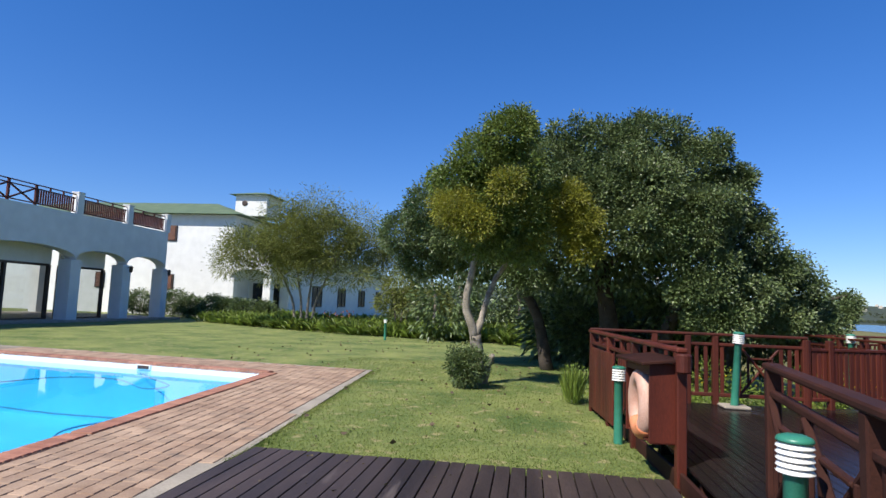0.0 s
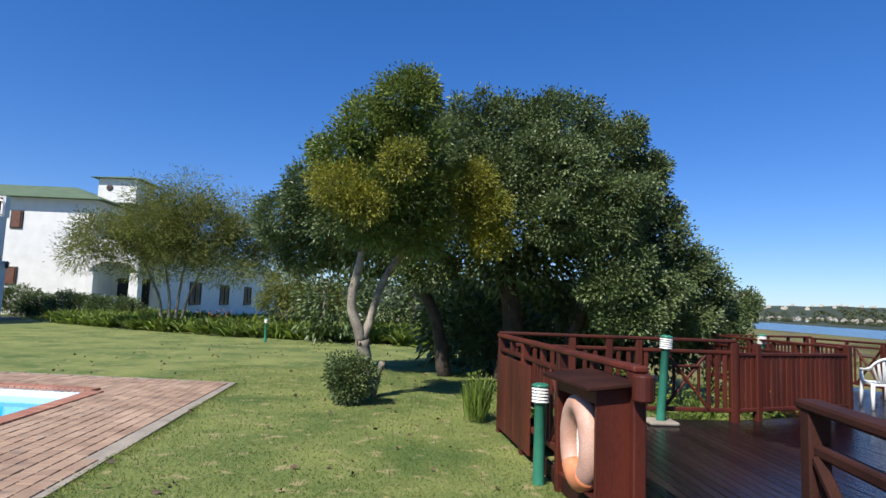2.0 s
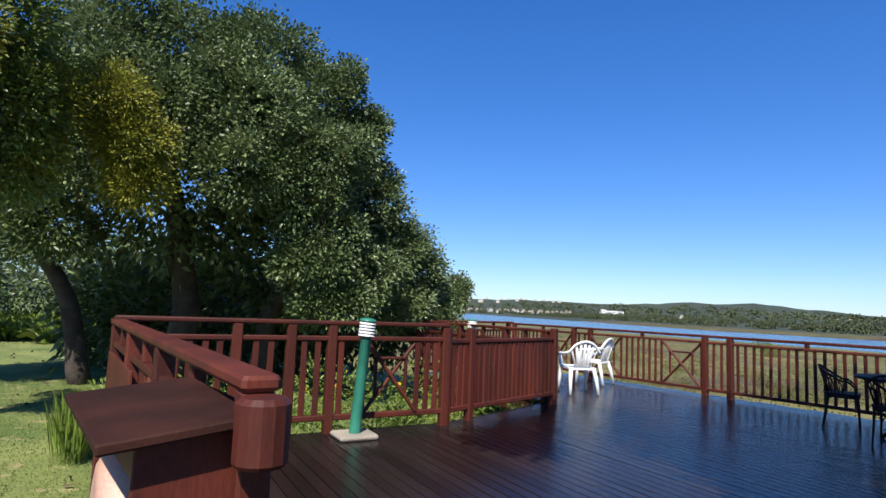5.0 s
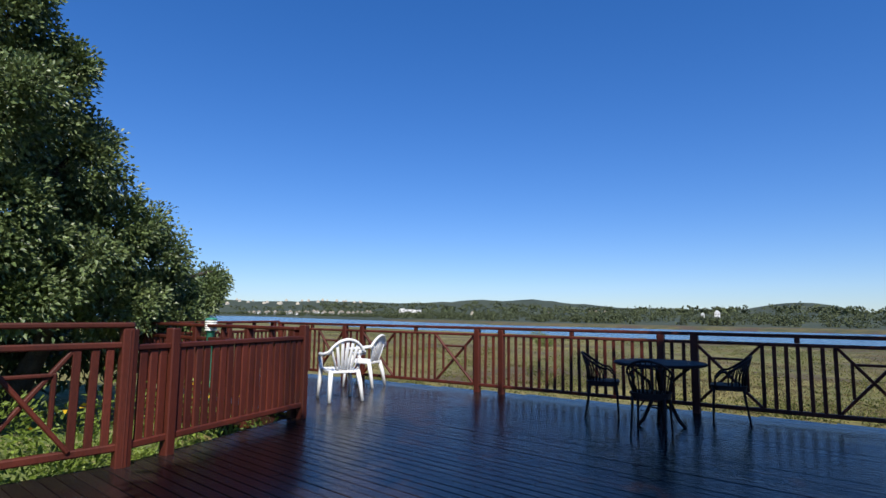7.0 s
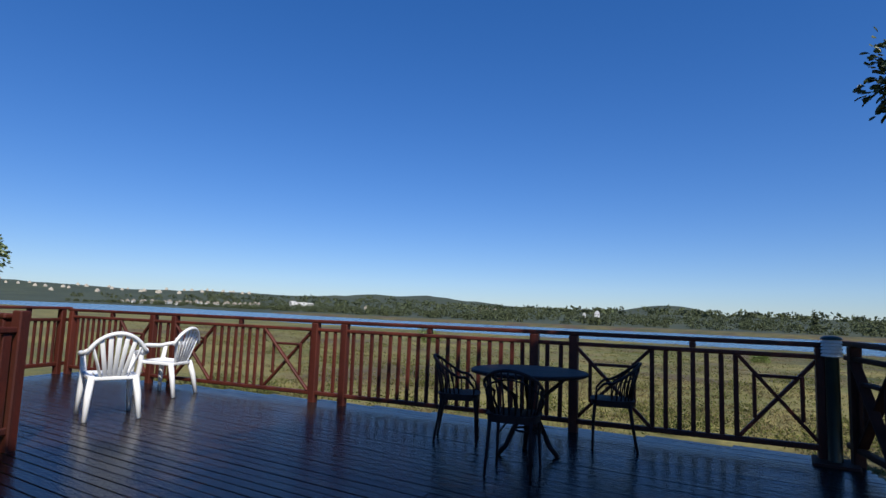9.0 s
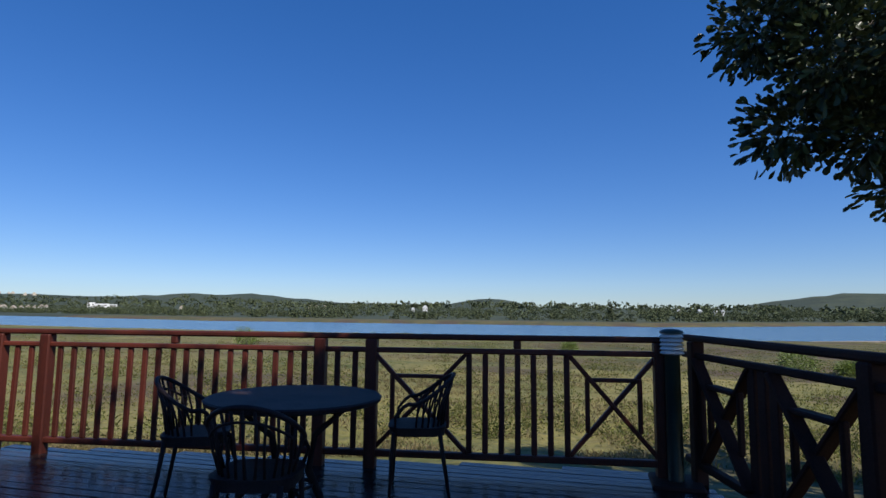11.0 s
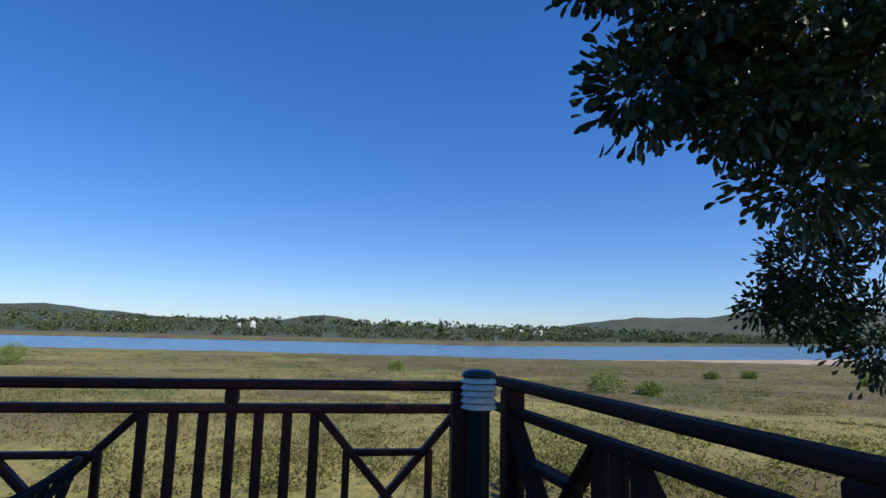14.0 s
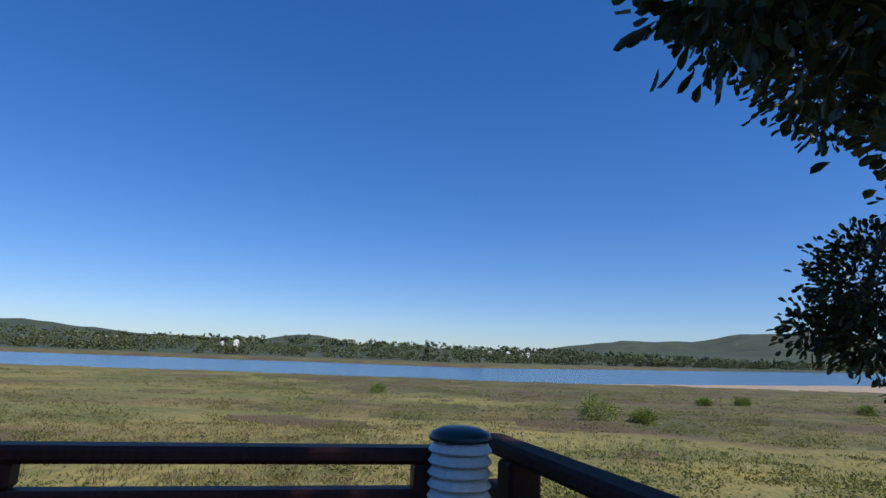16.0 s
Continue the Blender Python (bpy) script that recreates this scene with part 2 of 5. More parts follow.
# ---- builders ----
class Shape:
    """Collects vertices and faces for one mesh."""

    def __init__(self):
        self.v, self.f, self.sheet = [], [], False

    def box(self, m, sx, sy, sz, bevel=0.0):
        """A box of that size whose base centre is at m's origin, with chamfered upright and top edges."""
        k = len(self.v)
        b = min(bevel, sx / 3, sy / 3, sz / 3)
        if b <= 0:
            rings = [(0, 0, 0), (0, 0, sz)]
            corner = [(-sx / 2, -sy / 2), (sx / 2, -sy / 2), (sx / 2, sy / 2), (-sx / 2, sy / 2)]
            for _, _, z in rings:
                self.v += [m @ Vector((x, y, z)) for x, y in corner]
            n, levels = 4, 2
        else:
            def outline(i):
                x, y = sx / 2 - i, sy / 2 - i
                return [(-x + b, -y), (x - b, -y), (x, -y + b), (x, y - b), (x - b, y), (-x + b, y), (-x, y - b), (-x, -y + b)]
            for i, z in ((b * 0.6, 0), (0, b), (0, sz - b), (b * 0.6, sz)):
                self.v += [m @ Vector((x, y, z)) for x, y in outline(i)]
            n, levels = 8, 4
        for r in range(levels - 1):
            for i in range(n):
                a, c = k + r * n + i, k + r * n + (i + 1) % n
                self.f.append((a, c, c + n, a + n))
        self.f.append(tuple(k + i for i in reversed(range(n))))
        self.f.append(tuple(k + (levels - 1) * n + i for i in range(n)))
        return self

    def beam(self, a, b, w, h, bevel=0.008):
        """A bar from a to b, w wide across and h high."""
        a, b = Vector(a), Vector(b)
        d = b - a
        up = Vector((0, 0, 1)) if abs(d.normalized().z) < 0.95 else Vector((0, 1, 0))
        side = d.cross(up).normalized()
        up2 = side.cross(d).normalized()
        m = Matrix((side, up2, d.normalized())).transposed().to_4x4()
        m.translation = a
        return self.box(m, w, h, d.length, bevel)

    def tube(self, pts, radii, sides=8, closed=False):
        k = len(self.v)
        pts = [Vector(p) for p in pts]
        ref = Vector((0.31, 0.17, 0.93))
        n = len(pts)
        for i, p in enumerate(pts):
            d = (pts[(i + 1) % n] - pts[i - 1]) if closed else (pts[min(i + 1, n - 1)] - pts[max(i - 1, 0)])
            d.normalize()
            s = d.cross(ref)
            s = s.normalized() if s.length > 1e-4 else Vector((1, 0, 0))
            u = d.cross(s)
            r = radii[i] if isinstance(radii, (list, tuple)) else radii
            for j in range(sides):
                t = 2 * math.pi * j / sides
                self.v.append(p + (s * math.cos(t) + u * math.sin(t)) * r)
        for i in range(n if closed else n - 1):
            for j in range(sides):
                a, c = k + i * sides + j, k + i * sides + (j + 1) % sides
                e, g = k + ((i + 1) % n) * sides + j, k + ((i + 1) % n) * sides + (j + 1) % sides
                self.f.append((a, c, g, e))
        if not closed:
            self.f.append(tuple(k + j for j in reversed(range(sides))))
            self.f.append(tuple(k + (n - 1) * sides + j for j in range(sides)))
        return self

    def lathe(self, m, profile, sides=24):
        k = len(self.v)
        for r, z in profile:
            for j in range(sides):
                t = 2 * math.pi * j / sides
                self.v.append(m @ Vector((r * math.cos(t), r * math.sin(t), z)))
        for i in range(len(profile) - 1):
            for j in range(sides):
                a, c = k + i * sides + j, k + i * sides + (j + 1) % sides
                self.f.append((a, c, c + sides, a + sides))
        self.f.append(tuple(k + j for j in reversed(range(sides))))
        self.f.append(tuple(k + (len(profile) - 1) * sides + j for j in range(sides)))
        return self

    def prism(self, outline, depth_from, depth_to, place):
        """Extrudes a 2D outline; place(u, v, d) gives the point."""
        k, n = len(self.v), len(outline)
        for d in (depth_from, depth_to):
            self.v += [Vector(place(u, v, d)) for u, v in outline]
        self.f.append(tuple(k + i for i in range(n)))
        self.f.append(tuple(k + n + i for i in reversed(range(n))))
        for i in range(n):
            j = (i + 1) % n
            self.f.append((k + i, k + n + i, k + n + j, k + j))
        return self

    def data(self, name, mat, smooth=False):
        me = bpy.data.meshes.new(name)
        me.from_pydata([tuple(p) for p in self.v], [], self.f)
        me.materials.append(mat)
        if not self.sheet:
            bm = bmesh.new()
            bm.from_mesh(me)
            bmesh.ops.recalc_face_normals(bm, faces=bm.faces)
            bm.to_mesh(me)
            bm.free()
        if smooth:
            me.polygons.foreach_set("use_smooth", [True] * len(me.polygons))
        me.update()
        return me


def part(name, shape, mat, parent=None, label="", smooth=False, kind=""):
    ob = new(name, shape.data(name, mat, smooth))
    if parent:
        ob.parent = parent
    return tagged(ob, label, kind=kind)


def thing(name, label, category, m=None, group="", kind=""):
    ob = new(name)
    ob.empty_display_size = 0.1
    if m:
        ob.matrix_basis = m
    return tagged(ob, label, category, group, kind)


I4 = Matrix.Identity(4)
rng = np.random.default_rng(7)


def leaf_data(name, pos, out, length, width, mat, droop=0.2, fold=0.25, blunt=False):
    """One mesh of folded diamond leaves at pos, each growing along out."""
    n = len(pos)
    out = out / (np.linalg.norm(out, axis=1, keepdims=True) + 1e-9)
    rnd = rng.normal(size=(n, 3))
    side = np.cross(out, rnd)
    side /= np.linalg.norm(side, axis=1, keepdims=True) + 1e-9
    nor = np.cross(side, out)
    ln = (length * rng.uniform(0.6, 1.25, n))[:, None]
    wd = (width * rng.uniform(0.7, 1.2, n))[:, None]
    mid = pos + out * ln * 0.45
    tip = pos + out * ln - np.array([0, 0, 1]) * ln * droop
    a, b = mid + side * wd / 2 + nor * wd * fold, mid - side * wd / 2 + nor * wd * fold
    v = np.stack([pos, a, tip, b], 1).reshape(-1, 3)
    i = np.arange(n)[:, None] * 4
    f = np.concatenate([i + [0, 1, 2], i + [0, 2, 3]], 1).reshape(-1, 3)
    if blunt:
        lift = nor * wd * fold
        ring = [pos]
        for along, half in ((0.28, 0.27), (0.58, 0.5), (0.86, 0.38)):
            ring.append(pos + out * ln * along + side * wd * half + lift - np.array([0, 0, 1]) * ln * droop * along)
        ring.append(tip)
        for along, half in ((0.86, 0.38), (0.58, 0.5), (0.28, 0.27)):
            ring.append(pos + out * ln * along - side * wd * half + lift - np.array([0, 0, 1]) * ln * droop * along)
        v = np.stack(ring, 1).reshape(-1, 3)
        i = np.arange(n)[:, None] * 8
        f = np.concatenate([i + [0, k, k + 1] for k in range(1, 7)], 1).reshape(-1, 3)
    me = bpy.data.meshes.new(name)
    me.vertices.add(len(v))
    me.vertices.foreach_set("co", v.astype(np.float32).ravel())
    me.loops.add(f.size)
    me.loops.foreach_set("vertex_index", f.astype(np.int32).ravel())
    me.polygons.add(len(f))
    me.polygons.foreach_set("loop_start", np.arange(0, f.size, 3, dtype=np.int32))
    me.materials.append(mat)
    me.update()
    me.validate()
    return me


def clump_points(clumps, per_tuft, spread, shell=(0.6, 1.0)):
    """Leaf places and growing ways for lumps of foliage: (centre, radii, tufts)."""
    ps, ds = [], []
    for c, r, k in clumps:
        d = rng.normal(size=(k, 3))
        d /= np.linalg.norm(d, axis=1, keepdims=True)
        bump = 1 + 0.11 * np.sin(5 * d[:, :1] + 3 * c[0]) * np.cos(4 * d[:, 1:2] + 2 * c[2]) + 0.07 * np.sin(11 * d[:, 2:3] + 7 * d[:, :1])
        t = np.array(c) + d * np.array(r) * 0.9 * rng.uniform(*shell, (k, 1)) * bump
        p = np.repeat(t, per_tuft, 0)
        w = np.repeat(d, per_tuft, 0)
        off = np.clip(rng.normal(size=p.shape), -1.5, 1.5)
        ps.append(p + off * spread)
        ds.append(w * 0.9 + off * 0.6 + rng.normal(size=p.shape) * 0.3 + np.array([0, 0, 0.3]))
    return np.concatenate(ps), np.concatenate(ds)


def branchy(path, r0, r1, sides=8):
    """Points and radii of a wandering, tapering limb."""
    pts, n = [], len(path)
    for i in range(n - 1):
        a, b = Vector(path[i]), Vector(path[i + 1])
        for k in range(4):
            q = a.lerp(b, k / 4)
            pts.append(q + noise.noise_vector(q * 1.7) * 0.06 * min(1, i + k))
    pts.append(Vector(path[-1]))
    return pts, [r0 + (r1 - r0) * i / (len(pts) - 1) for i in range(len(pts))], sides


def tree(name, label, trunks, limbs, leaves, bark, group="", category="tree", blunt=False):
    """trunks and limbs: (path, r0, r1); leaves: (part name, clumps, leaves a tuft, spread, length, width, material)."""
    t = thing(name, label, category, group=group)
    for path, r0, r1 in trunks:
        part("trunk", Shape().tube(*branchy(path, r0, r1, 10)), bark, t, smooth=True)
    for path, r0, r1 in limbs:
        part("limb", Shape().tube(*branchy(path, r0, r1, 6)), bark, t, smooth=True)
    for pname, clumps, per, spread, ln, wd, mat in leaves:
        p, d = clump_points(clumps, per, spread)
        ob = new(pname, leaf_data(pname, p, d, ln, wd, mat, blunt=blunt))
        ob.parent = t
        tagged(ob, kind="stuff")
    return t


# ---- ground ----
def smooth01(t):
    t = min(1.0, max(0.0, t))
    return t * t * (3 - 2 * t)


POOL = [(-4.90, -3.0), (-5.43, 4.4), (-5.86, 10.35), (-16.2, 11.5), (-16.2, -3.0)]
PAVED = [(-3.17, -4.5), (-3.25, 4.4), (-3.95, 11.95), (-18.0, 13.1), (-18.0, -4.5)]


def inside(poly, x, y):
    c = False
    for i in range(len(poly)):
        (x1, y1), (x2, y2) = poly[i - 1], poly[i]
        if (y1 > y) != (y2 > y) and x < (x2 - x1) * (y - y1) / (y2 - y1) + x1:
            c = not c
    return c


def hills(az, r):
    """Height of the far hills by bearing in degrees and distance."""
    def ridge(c, hw, h, at, deep):
        return h * math.exp(-((az - c) / hw) ** 2 - 0.6 * ((az - c) / hw) ** 4) * math.exp(-((r - at) / deep) ** 2)
    z = ridge(35, 11, 33, 1500, 420) + ridge(50, 9, 17, 1700, 500) + ridge(64, 18, 27, 1900, 600) + ridge(84, 16, 26, 1900, 600)
    z += ridge(10, 4.6, 20, 1150, 260) + ridge(-19, 8, 50, 2400, 500) + ridge(-27, 8, 40, 2350, 500) + ridge(-37, 10, 100, 2300, 600) + ridge(-60, 14, 120, 2300, 700)
    z += ridge(2, 40, 22, 3300, 500) + ridge(100, 30, 60, 2200, 700) + ridge(20, 8, 10, 1300, 300)
    return z * (1 + 0.16 * noise.noise(Vector((az * 0.35, r * 0.002, 3))) + 0.07 * noise.noise(Vector((az * 1.3, r * 0.004, 9))))


def near_bank(y):
    return 97.5 + 1.5 * math.sin(y * 0.05) + 0.45 * max(0, -y - 15) + 0.12 * max(0, y - 50) + 2.5 * noise.noise(Vector((y * 0.11, 0, 0)))


def far_bank(y):
    return 173 + 0.3 * min(300, max(0, y - 130)) + 0.8 * max(0, -y - 12) + 5 * noise.noise(Vector((y * 0.02, 5, 0)))


def ground_z(x, y):
    if -3.2 < x < 1.2 and y < 4.05:
        return -0.45
    if inside(PAVED, x + 0.5, y - 0.0) and inside(PAVED, x, y + 0.5) and x < -3.9:
        return -2.6
    lawn = -0.2 - 0.004 * max(0, y - 12) + 0.02 * noise.noise(Vector((x * 0.5, y * 0.5, 0)))
    east = smooth01((x - 1.0) / 1.5) if y < 8.6 else smooth01((x - 2.0) / 5.0)
    meadow = -0.55 - 0.35 * smooth01((x - 10.6) / 4) - 1.2 * smooth01((x - 14) / 80)
    meadow += (0.07 * noise.noise(Vector((x * 0.35, y * 0.35, 1))) + 0.10 * noise.noise(Vector((x * 0.8, y * 0.45, 6)))) * smooth01((x - 11) / 4)
    z = lawn + (meadow - lawn) * east
    if x > 60:
        n, f = near_bank(y), far_bank(y)
        bank = smooth01((x - n + 14) / 28)
        z = z + (-3.4 - z) * bank
        if x > f - 20:
            z = -3.4 + 1.6 * smooth01((x - f + 12) / 20) + 7.5 * smooth01((x - f - 30) / 520)
    r = math.hypot(x - 5, y - 4)
    if r > 600:
        z += hills(math.degrees(math.atan2(y - 4, x - 5)), r)
    return z


def build_ground():
    rings = [0.0]
    r = 0.35
    while r < 4600:
        rings.append(r)
        r += 0.35 if r < 14 else (r * 0.028 if r < 1000 else r * 0.05)
    bearings = 360
    v, f, kinds = [], [], []
    for r in rings:
        for j in range(bearings):
            a = 2 * math.pi * j / bearings
            x, y = 5 + r * math.cos(a), 4 + r * math.sin(a)
            v.append((x, y, ground_z(x, y)))
    for i in range(len(rings) - 1):
        for j in range(bearings):
            a, b = i * bearings + j, i * bearings + (j + 1) % bearings
            f.append((a, b, b + bearings, a + bearings))
            x, y = v[a][0], v[a][1]
            kinds.append(0 if x < 1.6 or (y > 8.6 and x < 6.0 and y < 30) else (1 if x < far_bank(y) + 26 else 2))
            if math.hypot(x, y) > 300:
                kinds[-1] = 2
            wet = x - near_bank(y)
            if kinds[-1] == 1 and 10 < x and y < 0.30 * (x - 12) - 5 + 14 * noise.noise(Vector((x * 0.06, y * 0.05, 2))) + 6 * noise.noise(Vector((x * 0.3, y * 0.25, 4))):
                kinds[-1] = 4
            if kinds[-1] == 1 and x > far_bank(y) - 30:
                kinds[-1] = 4
            if -12 - 0.5 * max(0, -y - 25) < wet < 14 and y < -22 + 6 * math.sin(wet):
                kinds[-1] = 3
    me = bpy.data.meshes.new("ground")
    me.from_pydata(v, [], f)
    for m in (LAWN, MEADOW, HILL, SHORE, MEADOW_BROWN):
        me.materials.append(m)
    me.polygons.foreach_set("material_index", kinds)
    me.polygons.foreach_set("use_smooth", [True] * len(f))
    me.update()
    tagged(new("ground", me), "mown lawn, salt meadow and bush-covered hills beyond", "ground", kind="structure")


build_ground()
s = Shape()
s.v = [Vector(p) for p in ((70, -2600, -2.5), (3800, -2600, -2.5), (3800, 3000, -2.5), (70, 3000, -2.5))]
s.f, s.sheet = [(0, 1, 2, 3)], True
tagged(part("water", s, LAGOON), "rippled blue lagoon beyond the meadow", "water", kind="structure")


# ---- pool and paving ----
def flat(poly, z, depth):
    return Shape().prism(poly, z - depth, z, lambda u, v, d: (u, v, d))


def frame_slab(outer, inner, z, depth):
    """A slab with a hole; both outlines have the same number of corners."""
    s, n = Shape(), len(outer)
    for k in range(n):
        j = (k + 1) % n
        s.prism([outer[k], outer[j], inner[j], inner[k]], z - depth, z, lambda u, v, d: (u, v, d))
    return s


def grow(poly, d):
    """Moves each edge of a counter-clockwise or clockwise outline outwards by d."""
    n, res = len(poly), []
    area = sum(poly[i - 1][0] * poly[i][1] - poly[i][0] * poly[i - 1][1] for i in range(n))
    sg = 1 if area > 0 else -1
    for i in range(n):
        p0, p1, p2 = Vector(poly[i - 1]), Vector(poly[i]), Vector(poly[(i + 1) % n])
        e1, e2 = (p1 - p0).normalized(), (p2 - p1).normalized()
        n1, n2 = Vector((e1.y, -e1.x)) * sg, Vector((e2.y, -e2.x)) * sg
        q = (n1 + n2) / (1 + n1.dot(n2))
        res.append(tuple(p1 + q * d))
    return res


pool = thing("swimming_pool", "rectangular pool of clear blue water with red brick coping", "swimming pool", kind="structure")
WATER_Z = -0.33
s = Shape()
s.prism(POOL, -1.75, -1.6, lambda u, v, d: (u, v, d))
for i in range(5):
    a, b = Vector(POOL[i - 1]), Vector(POOL[i])
    a2, b2 = Vector(grow(POOL, 0.12)[i - 1]), Vector(grow(POOL, 0.12)[i])
    s.prism([tuple(a), tuple(b), tuple(b2), tuple(a2)], -1.7, -0.42, lambda u, v, d: (u, v, d))
part("shell", s, POOL_SHELL, pool)
part("waterline_tile_band", frame_slab(grow(POOL, 0.12), grow(POOL, -0.004), -0.195, 0.235), POOL_BAND, pool, "white waterline tiles")
s = Shape()
s.v = [Vector((*p, WATER_Z)) for p in grow(POOL, 0.02)]
s.f, s.sheet = [tuple(range(5))], True
part("pool_surface", s, POOL_WATER, pool, "clear blue water")
s = Shape().box(pose(-9.06, 10.69, -0.31, 0, 0, 173.7), 0.40, 0.03, 0.11, 0.008)
part("skimmer_surround", s, WHITE_PAINT, pool, "white skimmer surround")
part("skimmer_mouth", Shape().box(pose(-9.06, 10.672, -0.295, 0, 0, 173.7), 0.30, 0.03, 0.075, 0.004), DARK_FRAME, pool, "dark skimmer mouth")
hose = [Vector(p) for p in ((-9.06, 10.6, -0.40), (-8.4, 10.1, -0.42), (-7.6, 9.5, -0.44), (-7.9, 9.1, -0.46), (-8.7, 9.35, -0.35), (-9.9, 9.2, -0.36), (-10.4, 7.9, -0.38), (-9.2, 6.6, -0.37), (-7.4, 6.1, -0.36), (-6.0, 6.0, -0.35), (-6.2, 5.6, -0.36), (-6.3, 5.2, -0.40), (-6.1, 4.7, -0.55), (-6.3, 3.9, -0.9))]
s = Shape()
smooth_hose = []
for i in range(len(hose) - 1):
    p0, p1, p2, p3 = hose[max(i - 1, 0)], hose[i], hose[i + 1], hose[min(i + 2, len(hose) - 1)]
    for k in range(6):
        u = k / 6
        smooth_hose.append(0.5 * (2 * p1 + (p2 - p0) * u + (2 * p0 - 5 * p1 + 4 * p2 - p3) * u * u + (3 * p1 - p0 - 3 * p2 + p3) * u ** 3))
part("cleaner_hose", s.tube(smooth_hose, 0.013, 8), paint("blue_hose_plastic", (0.03, 0.20, 0.34), (0.05, 0.28, 0.44), 6.0, 0.5, 0.1), pool, "dark blue pool cleaner hose", smooth=True)
paved = thing("pavement", "red clay brick paving with a concrete edge round the pool", "paving", kind="structure")
part("sand_bed", frame_slab(PAVED, grow(POOL, 0.10), -0.196, 0.3), SAND, paved)
part("concrete_edge", frame_slab(PAVED, grow(PAVED, -0.24), -0.178, 0.2), CONCRETE, paved, "worn grey concrete edging")


# ---- deck ----
DECK = [(1.25, 1.2), (5.2, 2.05), (10.86, 3.58), (9.36, 14.4), (6.15, 13.2), (6.55, 9.5), (4.25, 8.62), (0.85, 8.50), (1.20, 4.20)]
deck = thing("deck_floor", "dark varnished timber deck of long narrow boards", "deck", kind="structure")
s = Shape()
for y in (2.4, 4.0, 5.6, 7.2, 8.3):
    s.beam((1.3 if y > 3 else 1.5, y, -0.12), (10.0 if y > 3.5 else 5.6, y, -0.12), 0.06, 0.14)
part("joists", s, DARK_WOOD, deck, kind="stuff")
s = Shape()
for i in range(len(DECK)):
    a, b = DECK[i - 1], DECK[i]
    s.beam((*a, -0.15), (*b, -0.15), 0.04, 0.22)
part("edge_beam", s, DARK_WOOD, deck)
walkway = thing("walkway_floor", "weathered dark timber walkway planks beside the lawn", "walkway", kind="structure")


# ---- railings ----
def railing(label, a, b, z0=0.0, top=1.08, posts=(), stubs=(), bays=(), mat=RED_WOOD, solid=(), gap=0.115, group="timber railings of the deck", thin=0.045, cap=True, brace=0.05, drop=0.235, wide=0.11, foot=0.13):
    """A timber railing from a to b. posts and stubs: metres from a; bays: (from, to, 'slats' or 'cross')."""
    a, b = Vector((*a, 0)), Vector((*b, 0))
    d = (b - a).normalized()
    ln = (b - a).length
    yaw = math.degrees(math.atan2(d.y, d.x))
    r = thing("railing", label, "railing", pose(a.x, a.y, z0, 0, 0, yaw), group)
    if cap:
        part("top_rail", Shape().box(Matrix.Translation((ln / 2, 0, top - 0.045)), ln + 0.06, wide, 0.045, 0.012), mat, r)
    s = Shape().box(Matrix.Translation((ln / 2, 0, top - drop)), ln, 0.06, 0.05 if drop > 0.2 else 0.042, 0.01)
    part("middle_rail", s, mat, r)
    part("bottom_rail", Shape().box(Matrix.Translation((ln / 2, 0, foot)), ln, 0.06, 0.06 if drop > 0.2 else 0.05, 0.01), mat, r)
    post = Shape().box(I4, 0.095, 0.095, top - 0.045 + 0.25, 0.01).data("post", mat)
    for x in posts:
        o = new("post", post)
        o.parent, o.location = r, (x, 0, -0.25)
    stub = Shape().box(I4, 0.06, 0.06, drop - 0.09, 0.008).data("spacer", mat)
    for x in stubs:
        o = new("spacer", stub)
        o.parent, o.location = r, (x, 0, top - drop + 0.045)
    slat = Shape().box(I4, thin, 0.03, top - drop - foot - 0.05, 0.006).data("slat", mat)
    for x0, x1, kind in bays:
        if kind == "cross":
            lo, hi, e = foot + 0.05, top - drop, 0.02
            part("cross_brace", Shape().beam((x0 + e, 0.012, lo), (x1 - e, 0.012, hi), brace, 0.035), mat, r)
            part("cross_brace", Shape().beam((x0 + e, -0.026, hi), (x1 - e, -0.026, lo), brace, 0.035), mat, r)
            w = x1 - x0
            zc = hi - (hi - lo) * 0.24
            part("cross_bar", Shape().beam((x0 + w * 0.24, -0.006, zc), (x1 - w * 0.24, -0.006, zc), brace, 0.03), mat, r)
            for x in (x0 + w * 0.22, x1 - w * 0.22):
                part("short_slat", Shape().beam((x, 0, lo + (hi - lo) * 0.24), (x, 0, hi - (hi - lo) * 0.22), 0.035, 0.04), mat, r)
            for x in (x0, x1):
                o = new("slat", slat)
                o.parent, o.location = r, (x, 0, foot + 0.05)
        else:
            k = max(1, round((x1 - x0) / gap))
            for i in range(1, k):
                o = new("slat", slat)
                o.parent, o.location = r, (x0 + (x1 - x0) * i / k, 0, foot + 0.05)
                o.rotation_euler = (0, radians(rng.normal() * 0.5), 0)
    for x0, x1, lo, hi in solid:
        k = round((x1 - x0) / 0.11)
        board = Shape().box(I4, (x1 - x0) / k - 0.004, 0.022, hi - lo, 0.004).data("board", mat)
        for i in range(k):
            o = new("board", board)
            o.parent, o.location = r, (x0 + (x1 - x0) * (i + 0.5) / k, 0.045, lo)
    return r


